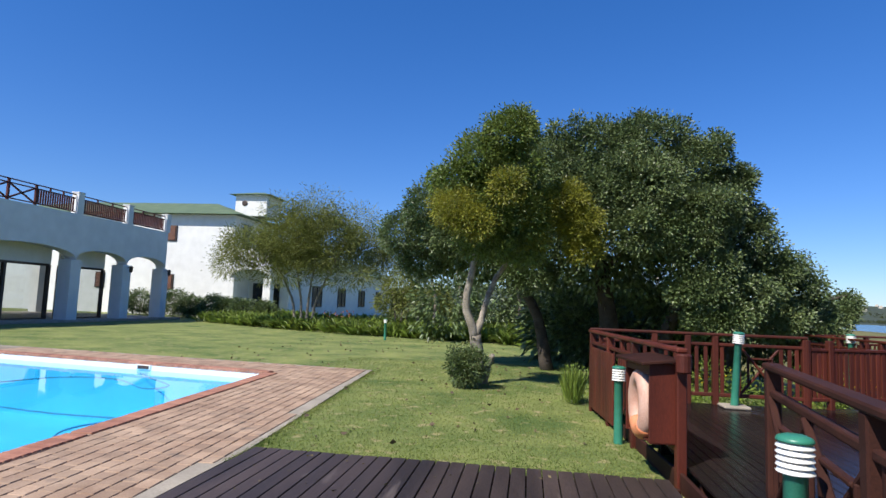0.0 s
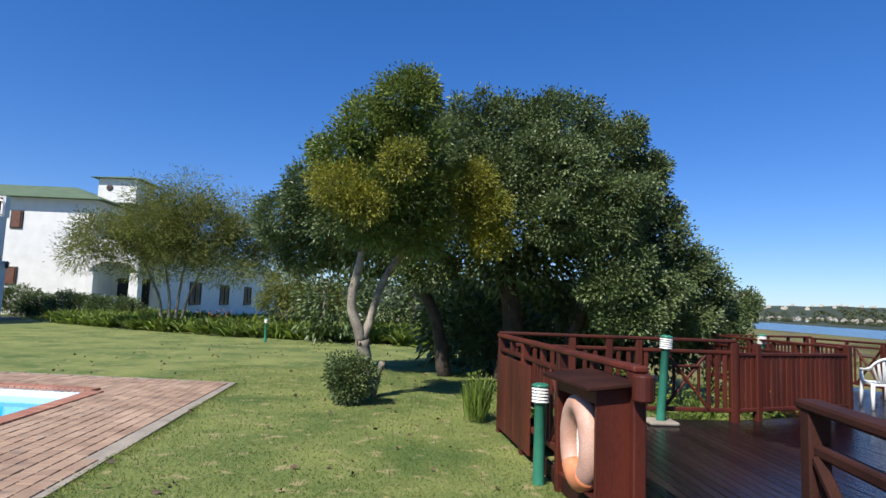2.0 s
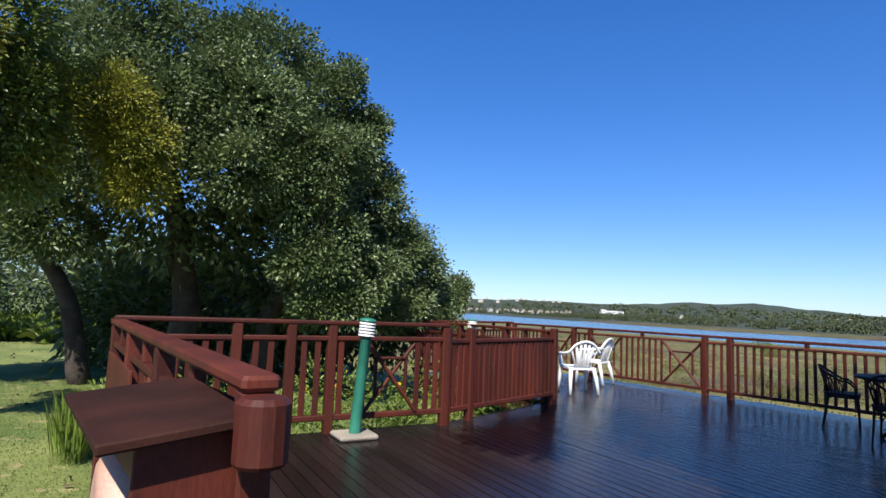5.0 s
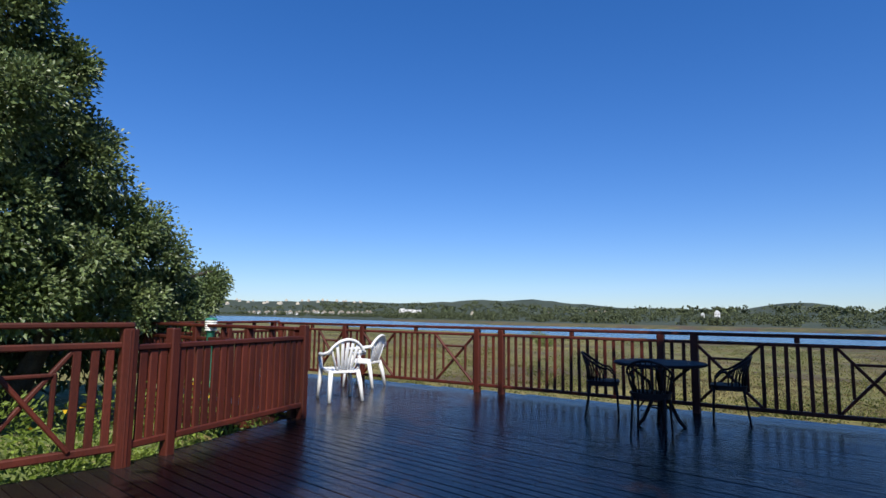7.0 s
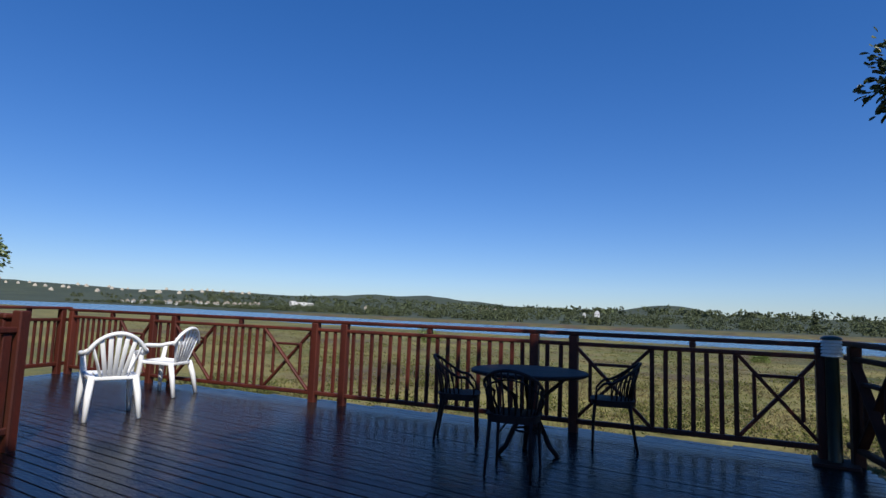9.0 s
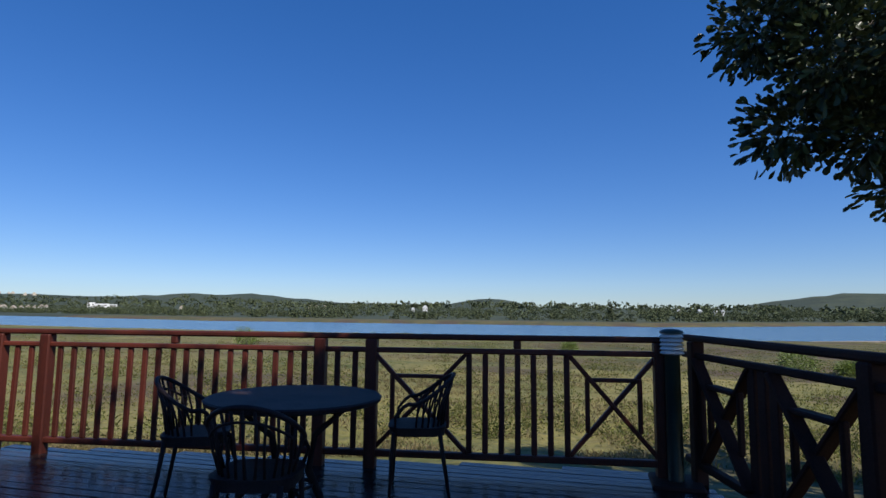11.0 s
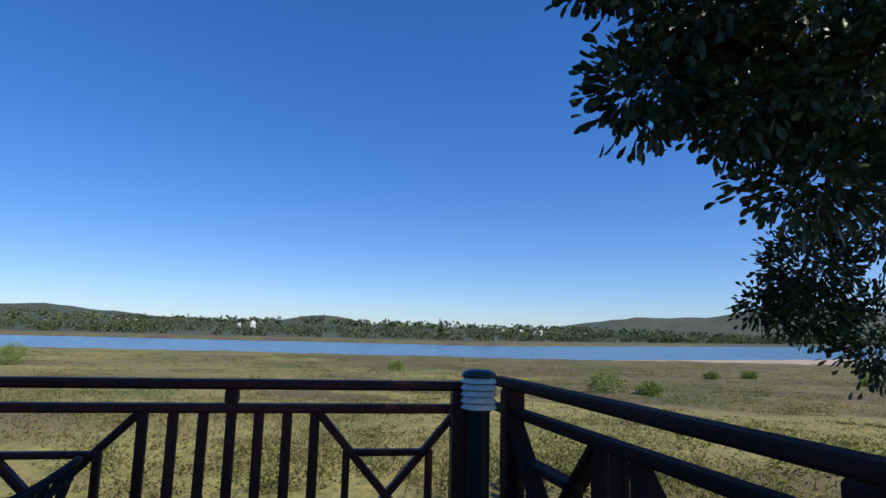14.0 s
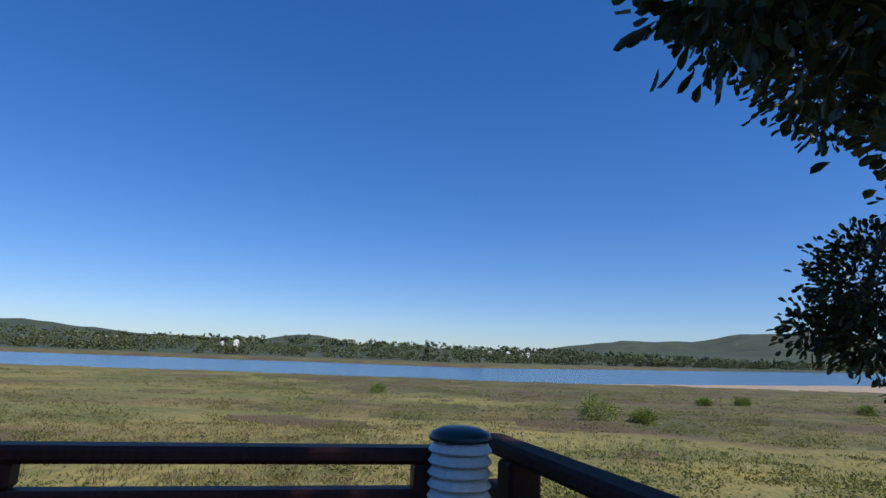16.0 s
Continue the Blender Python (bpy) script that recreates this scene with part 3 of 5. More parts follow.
# far side, along the meadow, from the lamp corner northwards
railing("dark red timber railing with cross braces and slats above the meadow", (10.61, 3.78), (9.21, 14.2), -0.012,
        posts=(0.0, 2.25, 2.68, 5.15, 5.60, 8.13, 8.58, 10.45), stubs=(1.08, 3.96, 6.87, 9.5), top=1.065, drop=0.152, wide=0.075, foot=0.10, gap=0.13,
        bays=((0.0, 0.70, "cross"), (0.70, 1.46, "slats"), (1.46, 2.25, "cross"), (2.25, 2.68, "slats"), (2.68, 5.15, "slats"), (5.15, 5.60, "slats"),
              (5.66, 6.45, "cross"), (6.45, 7.35, "slats"), (7.35, 8.13, "cross"), (8.13, 8.58, "slats"), (8.64, 9.3, "cross"), (9.3, 10.45, "slats")))
# south side from the lamp corner; darker wood colour stands in for tree shade
railing("timber railing with heavy cross braces, tree shade put into its dark colour", (10.75, 3.58), (4.95, 2.055), -0.012,
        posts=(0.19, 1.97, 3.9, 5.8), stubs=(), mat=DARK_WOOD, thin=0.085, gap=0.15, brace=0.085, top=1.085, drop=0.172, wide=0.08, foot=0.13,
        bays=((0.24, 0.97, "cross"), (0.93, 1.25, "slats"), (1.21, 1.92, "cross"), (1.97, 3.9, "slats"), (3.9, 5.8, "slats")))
# garden side
railing("red timber railing with slats and cross brace along the garden", (0.80, 8.45), (4.17, 8.50), posts=(0.04, 1.02, 1.55, 1.98, 3.36), stubs=(),
        bays=((0.1, 1.0, "slats"), (1.05, 1.5, "slats"), (1.55, 1.98, "slats"), (1.98, 2.2, "slats"), (2.35, 3.0, "cross"), (3.0, 3.36, "slats")), top=1.16, drop=0.21, thin=0.06, gap=0.135)
railing("red timber railing panel with close slats", (4.17, 8.50), (6.50, 9.34), posts=(0.02, 0.46, 2.44), bays=((0.05, 0.46, "slats"), (0.46, 2.44, "slats")), cap=False, gap=0.105, thin=0.078, top=1.15, drop=0.225)
railing("red timber railing running back to the lamp post", (6.42, 9.42), (6.15, 13.2), posts=(0.04, 1.0, 2.3, 3.8), stubs=(0.5, 1.6), bays=((0.1, 1.0, "slats"), (1.0, 2.3, "slats"), (2.3, 3.8, "slats")))
railing("red timber railing at the far end of the deck", (6.15, 13.2), (9.2, 14.25), posts=(0.1, 1.8, 3.1), stubs=(0.9, 2.5), bays=((0.1, 1.8, "slats"), (1.8, 3.1, "slats")))
# lawn side: close boarding at the far end, open braces near the gate
railing("red boarded timber railing facing the lawn", (1.20, 4.25), (0.80, 8.40), posts=(0.03, 1.6, 2.9, 4.1), stubs=(0.8, 2.2, 3.5),
        bays=((0.1, 1.1, "slats"), (1.15, 1.9, "cross"), (1.9, 2.5, "slats")), solid=((2.5, 4.1, -0.12, 0.86),), top=1.13)
s = Shape().lathe(pose(1.20, 4.175, 0.90), [(0.065, 0.0), (0.074, 0.012), (0.074, 0.165), (0.06, 0.18)], 14)
tagged(part("rail_end", s, RED_WOOD), "rounded red timber end block of the railing", "rail end")
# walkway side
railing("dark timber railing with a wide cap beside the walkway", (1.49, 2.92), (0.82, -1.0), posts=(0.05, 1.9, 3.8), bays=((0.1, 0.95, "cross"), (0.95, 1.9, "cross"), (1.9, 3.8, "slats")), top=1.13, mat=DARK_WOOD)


# ---- lamps ----
def bollard(x, y, z, h, pad=False, lean=0.0, dark=False):
    # dark picks the enamel that carries shade in its colour
    green = SHADED_GREEN if dark else GREEN_PAINT
    t = thing("bollard_lamp", "green bollard lamp with white louvre rings" + (" on a square base" if pad else " beside the deck"), "lamp", pose(x, y, z, lean, lean, 0), "green bollard lamps")
    part("post", Shape().lathe(I4, [(0.062, 0), (0.058, 0.02), (0.055, h - 0.20), (0.064, h - 0.19)], 20), green, t, "green painted post", smooth=True)
    s = Shape()
    for i in range(5):
        zz = h - 0.185 + i * 0.03
        s.lathe(Matrix.Translation((0, 0, zz)), [(0.056, 0.0), (0.084, 0.0), (0.087, 0.004), (0.076, 0.021), (0.070, 0.025), (0.056, 0.026)], 24)
    part("louvre", s, WHITE_PAINT, t, "white louvre rings", smooth=False)
    part("lamp_glass", Shape().lathe(I4, [(0.05, h - 0.19), (0.05, h - 0.03)], 16), PALE_BAND, t)
    part("cap", Shape().lathe(I4, [(0.084, h - 0.036), (0.087, h - 0.028), (0.078, h - 0.014), (0.05, h - 0.003), (0.012, h)], 24), green, t, "green domed cap", smooth=True)
    if pad:
        # The dark lamp's pad takes a dark wood colour in place of shade
        part("pad", Shape().box(pose(0, 0, -0.025, -lean, -lean, 0), 0.40, 0.36, 0.045, 0.015), DARK_WOOD if dark else CONCRETE, t, "base pad with shade put into its dark colour" if dark else "pale concrete pad")
    return t


bollard(0.88, 6.02, -0.25, 1.02)
bollard(2.98, 8.20, 0.03, 1.18, pad=True, lean=3.0)
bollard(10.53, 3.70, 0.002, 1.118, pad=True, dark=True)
bollard(6.30, 11.38, 0.0, 1.17)
bollard(1.03, 1.46, -0.1, 1.00, dark=False)
bollard(-6.6, 23.7, -0.25, 0.95)


# ---- lifebuoy box ----
def lifebuoy_box():
    t = thing("lifebuoy_box", "red timber box with a dark lid holding a faded lifebuoy", "lifebuoy box", pose(1.03, 4.30, 0.0, 0, 0, 8.5))
    s = Shape()
    s.box(Matrix.Translation((0.13, 0.33, 0.22)), 0.02, 0.70, 0.72, 0.004)
    s.box(Matrix.Translation((0.0, -0.015, 0.20)), 0.27, 0.025, 0.77, 0.004)
    s.box(Matrix.Translation((0.0, 0.675, 0.20)), 0.27, 0.025, 0.77, 0.004)
    s.box(Matrix.Translation((0.01, 0.33, 0.20)), 0.25, 0.715, 0.02, 0.004)
    s.box(Matrix.Translation((-0.12, 0.33, 0.86)), 0.02, 0.67, 0.11, 0.004)
    part("body", s, RED_WOOD, t, "red painted boards")
    s = Shape().box(pose(-0.02, 0.33, 0.975, 0, -6, 0), 0.42, 0.86, 0.03, 0.006)
    part("lid", s, DARK_WOOD, t, "dark sloping lid")
    c, R = Vector((-0.085, 0.33, 0.53)), 0.225

    def hoop(r, off):
        return [c + Vector((off + 0.02 * math.cos(a), r * math.cos(a), r * 1.2 * math.sin(a))) for a in [2 * math.pi * i / 40 for i in range(40)]]
    part("lifebuoy", Shape().tube(hoop(R, 0.0), 0.085, 16, True), FADED, t, "sun-faded peach lifebuoy", smooth=True)
    part("inner_face", Shape().tube(hoop(R - 0.06, 0.045), 0.040, 14, True), PALE_BAND, t, "faded white inner face", smooth=True)
    low = hoop(R, -0.002)
    part("band", Shape().tube([low[q] for q in range(25, 36)], 0.0865, 16), ORANGE, t, "orange band", smooth=True)
    for z in (0.34, 0.56, 0.78):
        part("screw_head", Shape().lathe(pose(0.141, 0.02, z, 0, 90, 0), [(0.008, 0), (0.008, 0.002), (0.004, 0.004)], 8), DARK_FRAME, t)
    return t


lifebuoy_box()


# ---- furniture ----
def plastic_chair(m):
    """Stacking garden chair facing +y."""
    t = thing("garden_chair", "white moulded plastic garden chair with a slatted fan back", "chair", m, "white plastic garden chairs")
    for sx in (-1, 1):
        s = Shape()
        s.tube([(sx * 0.25, 0.25, 0.0), (sx * 0.235, 0.235, 0.25), (sx * 0.225, 0.215, 0.43), (sx * 0.25, 0.20, 0.64)], [0.024, 0.030, 0.034, 0.026], 8)
        part("leg", s, PLASTIC, t, smooth=True)
        s = Shape()
        s.tube([(sx * 0.245, -0.30, 0.0), (sx * 0.225, -0.25, 0.25), (sx * 0.20, -0.20, 0.43)], [0.026, 0.034, 0.034], 8)
        part("leg", s, PLASTIC, t, smooth=True)
    s = Shape()
    for i in range(7):
        x = -0.18 + i * 0.06
        s.beam((x, -0.20, 0.415), (x * 1.05, 0.22, 0.44), 0.046, 0.014, 0.004)
    s.beam((-0.23, 0.235, 0.425), (0.23, 0.235, 0.425), 0.06, 0.045, 0.012)
    s.beam((-0.21, -0.205, 0.41), (0.21, -0.205, 0.41), 0.05, 0.04, 0.01)
    for sx in (-1, 1):
        s.beam((sx * 0.215, -0.21, 0.415), (sx * 0.225, 0.24, 0.43), 0.035, 0.045, 0.01)
    part("seat", s, PLASTIC, t)
    s = Shape()
    for i in range(7):
        f = (i - 3) / 3
        lo, hi = Vector((f * 0.125, -0.215, 0.43)), Vector((f * 0.235, -0.335 + 0.05 * f * f, 0.865 - 0.10 * f * f))
        s.beam(lo, lo.lerp(hi, 0.97), 0.040 + 0.006 * (1 - abs(f)), 0.012, 0.004)
    arc = []
    for i in range(17):
        f = (i - 8) / 8
        arc.append((f * 0.275, -0.34 + 0.07 * f * f, 0.875 - 0.16 * f * f - 0.05 * f ** 6))
    s.tube(arc, 0.022, 8)
    part("backrest", s, PLASTIC, t, smooth=True)
    for sx in (-1, 1):
        s = Shape()
        s.tube([(sx * 0.27, -0.28, 0.70), (sx * 0.285, -0.10, 0.655), (sx * 0.28, 0.10, 0.65), (sx * 0.255, 0.22, 0.635)], [0.022, 0.026, 0.028, 0.022], 8)
        part("armrest", s, PLASTIC, t, smooth=True)
    return t


plastic_chair(pose(7.72, 10.20, 0.002, 0, 0, -20))
plastic_chair(pose(8.98, 11.15, 0.002, 0, 0, 22))


SMALL = Matrix.Diagonal((0.92, 0.92, 0.96, 1))


def metal_chair(m):
    """Cast garden chair facing +y, with an open fan of bars for a back."""
    t = thing("metal_chair", "dark painted cast-metal garden chair with open fan back", "chair", m, "dark metal chairs round the table")
    for sx in (-1, 1):
        s = Shape()
        s.tube([(sx * 0.195, 0.20, 0.0), (sx * 0.185, 0.19, 0.25), (sx * 0.18, 0.175, 0.43)], [0.012, 0.015, 0.018], 7)
        part("leg", s, IRON, t, smooth=True)
        s = Shape()
        s.tube([(sx * 0.19, -0.235, 0.0), (sx * 0.178, -0.19, 0.25), (sx * 0.172, -0.165, 0.43)], [0.012, 0.015, 0.018], 7)
        part("leg", s, IRON, t, smooth=True)
        part("leg_brace", Shape().tube([(sx * 0.19, 0.20, 0.24), (sx * 0.08, 0.19, 0.38), (0, 0.19, 0.42)], 0.009, 6), IRON, t, smooth=True)
    s = Shape()
    pad = [(0.215 * math.copysign(abs(math.cos(a)) ** 0.55, math.cos(a)), 0.21 * math.copysign(abs(math.sin(a)) ** 0.55, math.sin(a))) for a in [2 * math.pi * k / 32 for k in range(32)]]
    s.prism(pad, 0.405, 0.45, lambda u, v, d: (u, v + 0.005, d))
    s.prism([(u * 1.05, v * 1.05) for u, v in pad], 0.45, 0.466, lambda u, v, d: (u, v + 0.005, d))
    part("seat", s, IRON, t)

    def rim_at(f):
        """The curved rail from one armrest end round the back to the other, f from -1 to 1."""
        a = f * 2.05
        return Vector((0.25 * math.sin(a) * (1 + 0.05 * math.cos(a)), -0.04 - 0.235 * math.cos(a), 0.63 + 0.19 * max(0.0, math.cos(a * 0.86)) ** 1.3))
    s = Shape()
    s.tube([rim_at(k / 16) for k in range(-16, 17)], 0.0145, 8)
    s.tube([rim_at(k / 16) * 0.93 + Vector((0, -0.004, -0.015)) for k in range(-9, 10)], 0.008, 6)
    for i in range(15):
        f = (i - 7) / 7
        hi = rim_at(f * 0.80)
        a = f * 1.75
        lo = Vector((0.195 * math.sin(a), -0.02 - 0.175 * math.cos(a), 0.46))
        mid = lo.lerp(hi, 0.5) + Vector((0.012 * math.sin(i * 2.6), 0.014, -0.01))
        s.tube([lo, mid, hi], [0.009, 0.0075, 0.009], 6)
    part("backrest", s, IRON, t, "open fan of thin cast bars", smooth=True)
    for sx in (-1, 1):
        end = rim_at(sx)
        s = Shape().tube([end, end + Vector((-sx * 0.012, 0.035, -0.02)), (sx * 0.225, 0.165, 0.54), (sx * 0.19, 0.165, 0.455)], [0.014, 0.014, 0.011, 0.011], 7)
        part("armrest", s, IRON, t, smooth=True)
    return t


metal_chair(pose(9.20, 6.78, 0.002, 0, 0, -155) @ SMALL)
metal_chair(pose(9.88, 5.48, 0.002, 0, 0, 16) @ SMALL)
metal_chair(pose(8.50, 5.88, 0.002, 0, 0, -78) @ SMALL)


def round_table(m):
    t = thing("round_table", "round dark cast-metal garden table on curved legs", "table", m)
    s = Shape().lathe(I4, [(0.30, 0.700), (0.48, 0.692), (0.505, 0.702), (0.51, 0.722), (0.50, 0.730), (0.02, 0.736)], 48)
    part("table_top", s, IRON, t, smooth=False)
    for k in range(4):
        s = Shape()
        a = math.pi / 2 * k + 0.5
        c, d = math.cos(a), math.sin(a)
        s.tube([(0.26 * c, 0.26 * d, 0.0), (0.19 * c, 0.19 * d, 0.08), (0.09 * c, 0.09 * d, 0.30), (0.12 * c, 0.12 * d, 0.50), (0.36 * c, 0.36 * d, 0.70)], [0.022, 0.022, 0.024, 0.020, 0.016], 8)
        part("leg", s, IRON, t, smooth=True)
    s = Shape()
    loop = [(0.115 * math.cos(2 * math.pi * k / 20), 0.115 * math.sin(2 * math.pi * k / 20), 0.22) for k in range(20)]
    s.tube(loop, 0.01, 6, True)
    part("leg_ring", s, IRON, t, smooth=True)


round_table(pose(9.02, 5.98, 0.002))


# ---- pool house with roof terrace ----
def arch_outline(y0, y1, top, spring, apex, n=14):
    pts = [(y0, top), (y1, top), (y1, spring)]
    c, h = (y0 + y1) / 2, (y1 - y0) / 2
    for i in range(1, n):
        a = math.pi * i / n
        pts.append((c + h * math.cos(a), spring + (apex - spring) * math.sin(a) ** 0.8))
    return pts + [(y0, spring)]


def pool_house():
    X, T = -24.5, 5.55
    t = thing("pool_house", "white plastered building with arches, glazed doors and a roof terrace", "building")
    ys = [7.8, 13.9, 20.0, 26.05, 30.05, 33.8]
    s = Shape()
    for i, y in enumerate(ys):
        s.box(Matrix.Translation((X - 0.35, y, -0.4)), 0.80, 0.72 if y < 33 else 0.62, 3.45, 0.02)
        if i:
            s.prism(arch_outline(ys[i - 1], y, T, 3.05, 3.70), X - 0.70, X, lambda u, v, d: (d, u, v))
    part("arcade_wall", s, PLASTER, t)
    s = Shape()
    s.box(Matrix.Translation((X - 5.2, 20.9, 4.9)), 9.6, 26.5, 0.6, 0.02)
    part("terrace_slab", s, PLASTER, t)
    s = Shape()
    for y in ys[1:]:
        s.box(Matrix.Translation((X - 0.22, y, T)), 0.42, 0.42, 1.15, 0.01)
        s.box(Matrix.Translation((X - 0.22, y, T + 1.15)), 0.48, 0.48, 0.06, 0.01)
    part("terrace_piers", s, PLASTER, t)
    s = Shape()
    for i in range(2, len(ys)):
        a, b = ys[i - 1] + 0.2, ys[i] - 0.2
        for z in (T + 0.12, T + 0.86, T + 1.05):
            s.beam((X - 0.2, a, z), (X - 0.2, b, z), 0.05, 0.06)
        if b - a > 5:
            for y in (a, a + 1.55):
                s.beam((X - 0.2, y, T + 0.12), (X - 0.2, y + 1.5, T + 0.86), 0.06, 0.08, 0)
                s.beam((X - 0.2, y + 1.5, T + 0.12), (X - 0.2, y, T + 0.86), 0.06, 0.08, 0)
                s.beam((X - 0.2, y + 1.55, T), (X - 0.2, y + 1.55, T + 1.05), 0.1, 0.1, 0)
            a += 3.1
        for j in range(1, 3):
            y = a + (b - a) * j / 3
            s.beam((X - 0.2, y, T + 0.86), (X - 0.2, y, T + 1.05), 0.07, 0.07, 0)
        k = int((b - a) / 0.15)
        for j in range(1, k):
            y = a + (b - a) * j / k
            s.beam((X - 0.2, y, T + 0.12), (X - 0.2, y, T + 0.86), 0.04, 0.085, 0)
    part("terrace_railing", s, RED_WOOD, t, "dark red timber railing", kind="stuff")
    s = Shape()
    s.box(Matrix.Translation((X - 5.2, 19.0, -0.4)), 9.5, 0.3, 5.2)
    s.box(Matrix.Translation((X - 9.6, 13.4, -0.4)), 0.3, 11.0, 5.2)
    s.box(Matrix.Translation((X - 5.2, 7.9, -0.4)), 9.5, 0.3, 5.2)
    s.box(Matrix.Translation((X - 9.6, 20.2, -0.4)), 0.3, 2.6, 5.2)
    for y in (26.05, 30.05, 33.8):
        s.box(Matrix.Translation((X - 9.4, y, -0.4)), 0.6, 0.9, 5.3)
    part("back_wall", s, PLASTER, t)
    part("floor_slab", Shape().box(Matrix.Translation((X - 4.9, 21.0, -0.42)), 11.0, 28.0, 0.27, 0.02), CONCRETE, t)
    fr, gl = Shape(), Shape()
    gl.sheet = True
    for i in range(1, 5):
        a, b = ys[i - 1] + 0.36, ys[i] - 0.36
        x = X - 1.3
        for z in (-0.15, 2.72):
            fr.beam((x, a, z), (x, b, z), 0.12, 0.12)
        n = 2 if b < 26 else 1
        for k in range(n + 1):
            y = a + (b - a) * k / n
            fr.beam((x, y, -0.15), (x, y, 2.72), 0.18, 0.16)
        k = len(gl.v)
        gl.v += [Vector(p) for p in ((x, a, -0.1), (x, b, -0.1), (x, b, 2.7), (x, a, 2.7))]
        gl.f.append((k, k + 1, k + 2, k + 3))
    part("door_frames", fr, DARK_FRAME, t, "dark sliding door frames")
    part("door_glass", gl, GLASS, t, "clear glass panes").visible_shadow = False
    s = Shape()
    for i in range(1, 5):
        s.prism(arch_outline(ys[i - 1] + 0.36, ys[i] - 0.36, 4.9, 2.78, 2.79), X - 1.40, X - 1.2, lambda u, v, d: (d, u, v))
    part("lintel_panels", s, PLASTER, t)
    lamp = Shape()
    for y in (30.05, 33.8):
        lamp.beam((X + 0.04, y, 2.9), (X + 0.30, y, 3.02), 0.03, 0.03)
        lamp.lathe(Matrix.Translation((X + 0.30, y, 2.62)), [(0.05, 0), (0.09, 0.06), (0.10, 0.28), (0.14, 0.30), (0.02, 0.42)], 10)
    part("wall_lanterns", lamp, DARK_FRAME, t)


pool_house()


# ---- guest house ----
PANE = paint("dark_pane", (0.010, 0.012, 0.014), (0.02, 0.023, 0.026), 2.0, 0.08, 0.0)


def guest_house():
    t = thing("guest_house", "white two-storey house with green roof and small shuttered windows", "building")
    s = Shape()
    s.box(Matrix.Translation((-36.2, 48.0, -0.5)), 24.0, 12.0, 8.7, 0.02)
    part("main_walls", s, PLASTER, t)
    s = Shape()
    s.prism(arch_outline(-24.2, -20.75, 5.25, 2.75, 3.65), 41.7, 42.05, lambda u, v, d: (u, d, v))
    s.box(Matrix.Translation((-20.95, 42.0, -0.5)), 0.65, 0.65, 3.4, 0.02)
    s.box(Matrix.Translation((-24.05, 42.0, -0.5)), 0.55, 0.65, 3.4, 0.02)
    s.box(Matrix.Translation((-22.5, 43.4, 4.9)), 3.6, 3.2, 0.35)
    part("portico", s, PLASTER, t)
    s = Shape()
    s.box(Matrix.Translation((-23.0, 63.0, -0.5)), 5.0, 36.0, 5.0, 0.02)
    part("wing_walls", s, PLASTER, t)
    r = Shape()

    def hip(x0, x1, y0, y1, z0, z1, inset):
        k = len(r.v)
        xm, ym = (x0 + x1) / 2, (y0 + y1) / 2
        r.v += [Vector(p) for p in ((x0, y0, z0), (x1, y0, z0), (x1, y1, z0), (x0, y1, z0))]
        if x1 - x0 > y1 - y0:
            r.v += [Vector((x0 + inset, ym, z1)), Vector((x1 - inset, ym, z1))]
            r.f += [(k, k + 1, k + 5, k + 4), (k + 1, k + 2, k + 5), (k + 2, k + 3, k + 4, k + 5), (k + 3, k, k + 4)]
        else:
            r.v += [Vector((xm, y0 + inset, z1)), Vector((xm, y1 - inset, z1))]
            r.f += [(k, k + 1, k + 4), (k + 1, k + 2, k + 5, k + 4), (k + 2, k + 3, k + 5), (k + 3, k, k + 4, k + 5)]
        r.f.append((k + 3, k + 2, k + 1, k))
    hip(-48.9, -23.4, 41.3, 54.7, 8.05, 10.0, 6.0)
    hip(-26.1, -20.0, 44.5, 81.5, 4.5, 6.3, 3.0)
    hip(-27.0, -23.0, 45.6, 49.4, 10.5, 11.0, 1.6)
    part("roof", r, ROOF, t, "green metal roof")
    s = Shape().box(Matrix.Translation((-25.0, 47.5, 8.6)), 3.0, 3.0, 1.9, 0.02)
    part("roof_lantern", s, PLASTER, t)
    for x, z in ((-29.7, 5.8), (-29.7, 1.75), (-36, 5.8), (-36, 1.75), (-42, 5.8), (-42, 1.75)):
        part("window_frame", Shape().box(Matrix.Translation((x, 41.97, z)), 0.85, 0.12, 1.3, 0.01), DARK_FRAME, t)
        part("shutter", Shape().box(Matrix.Translation((x, 41.92, z + 0.08)), 0.6, 0.10, 1.14, 0.01), SHUTTER, t, "brown timber shutter")
    for y in (51.6, 59.0, 66.6, 74.5):
        s = Shape()
        for z in (0.7, 2.62):
            s.beam((-20.46, y - 1.25, z), (-20.46, y + 1.25, z), 0.14, 0.12)
        for dy in (-1.2, 0.0, 1.2):
            s.beam((-20.46, y + dy, 0.7), (-20.46, y + dy, 2.62), 0.14, 0.12)
        part("window_frame", s, DARK_FRAME, t)
        for dy in (-0.6, 0.6):
            part("pane", Shape().box(Matrix.Translation((-20.48, y + dy, 0.72)), 0.08, 1.1, 1.9, 0.01), PANE, t)
        part("sill", Shape().box(Matrix.Translation((-20.42, y, 0.56)), 0.22, 2.8, 0.08, 0.01), PLASTER, t)
    for y in (44.0, 47.0, 50.5):
        part("pane", Shape().box(Matrix.Translation((-24.18, y, 5.4)), 0.14, 1.2, 2.1, 0.01), PANE, t)
    part("entrance_door", Shape().box(Matrix.Translation((-22.5, 44.9, -0.3)), 2.4, 0.1, 2.9), PANE, t)
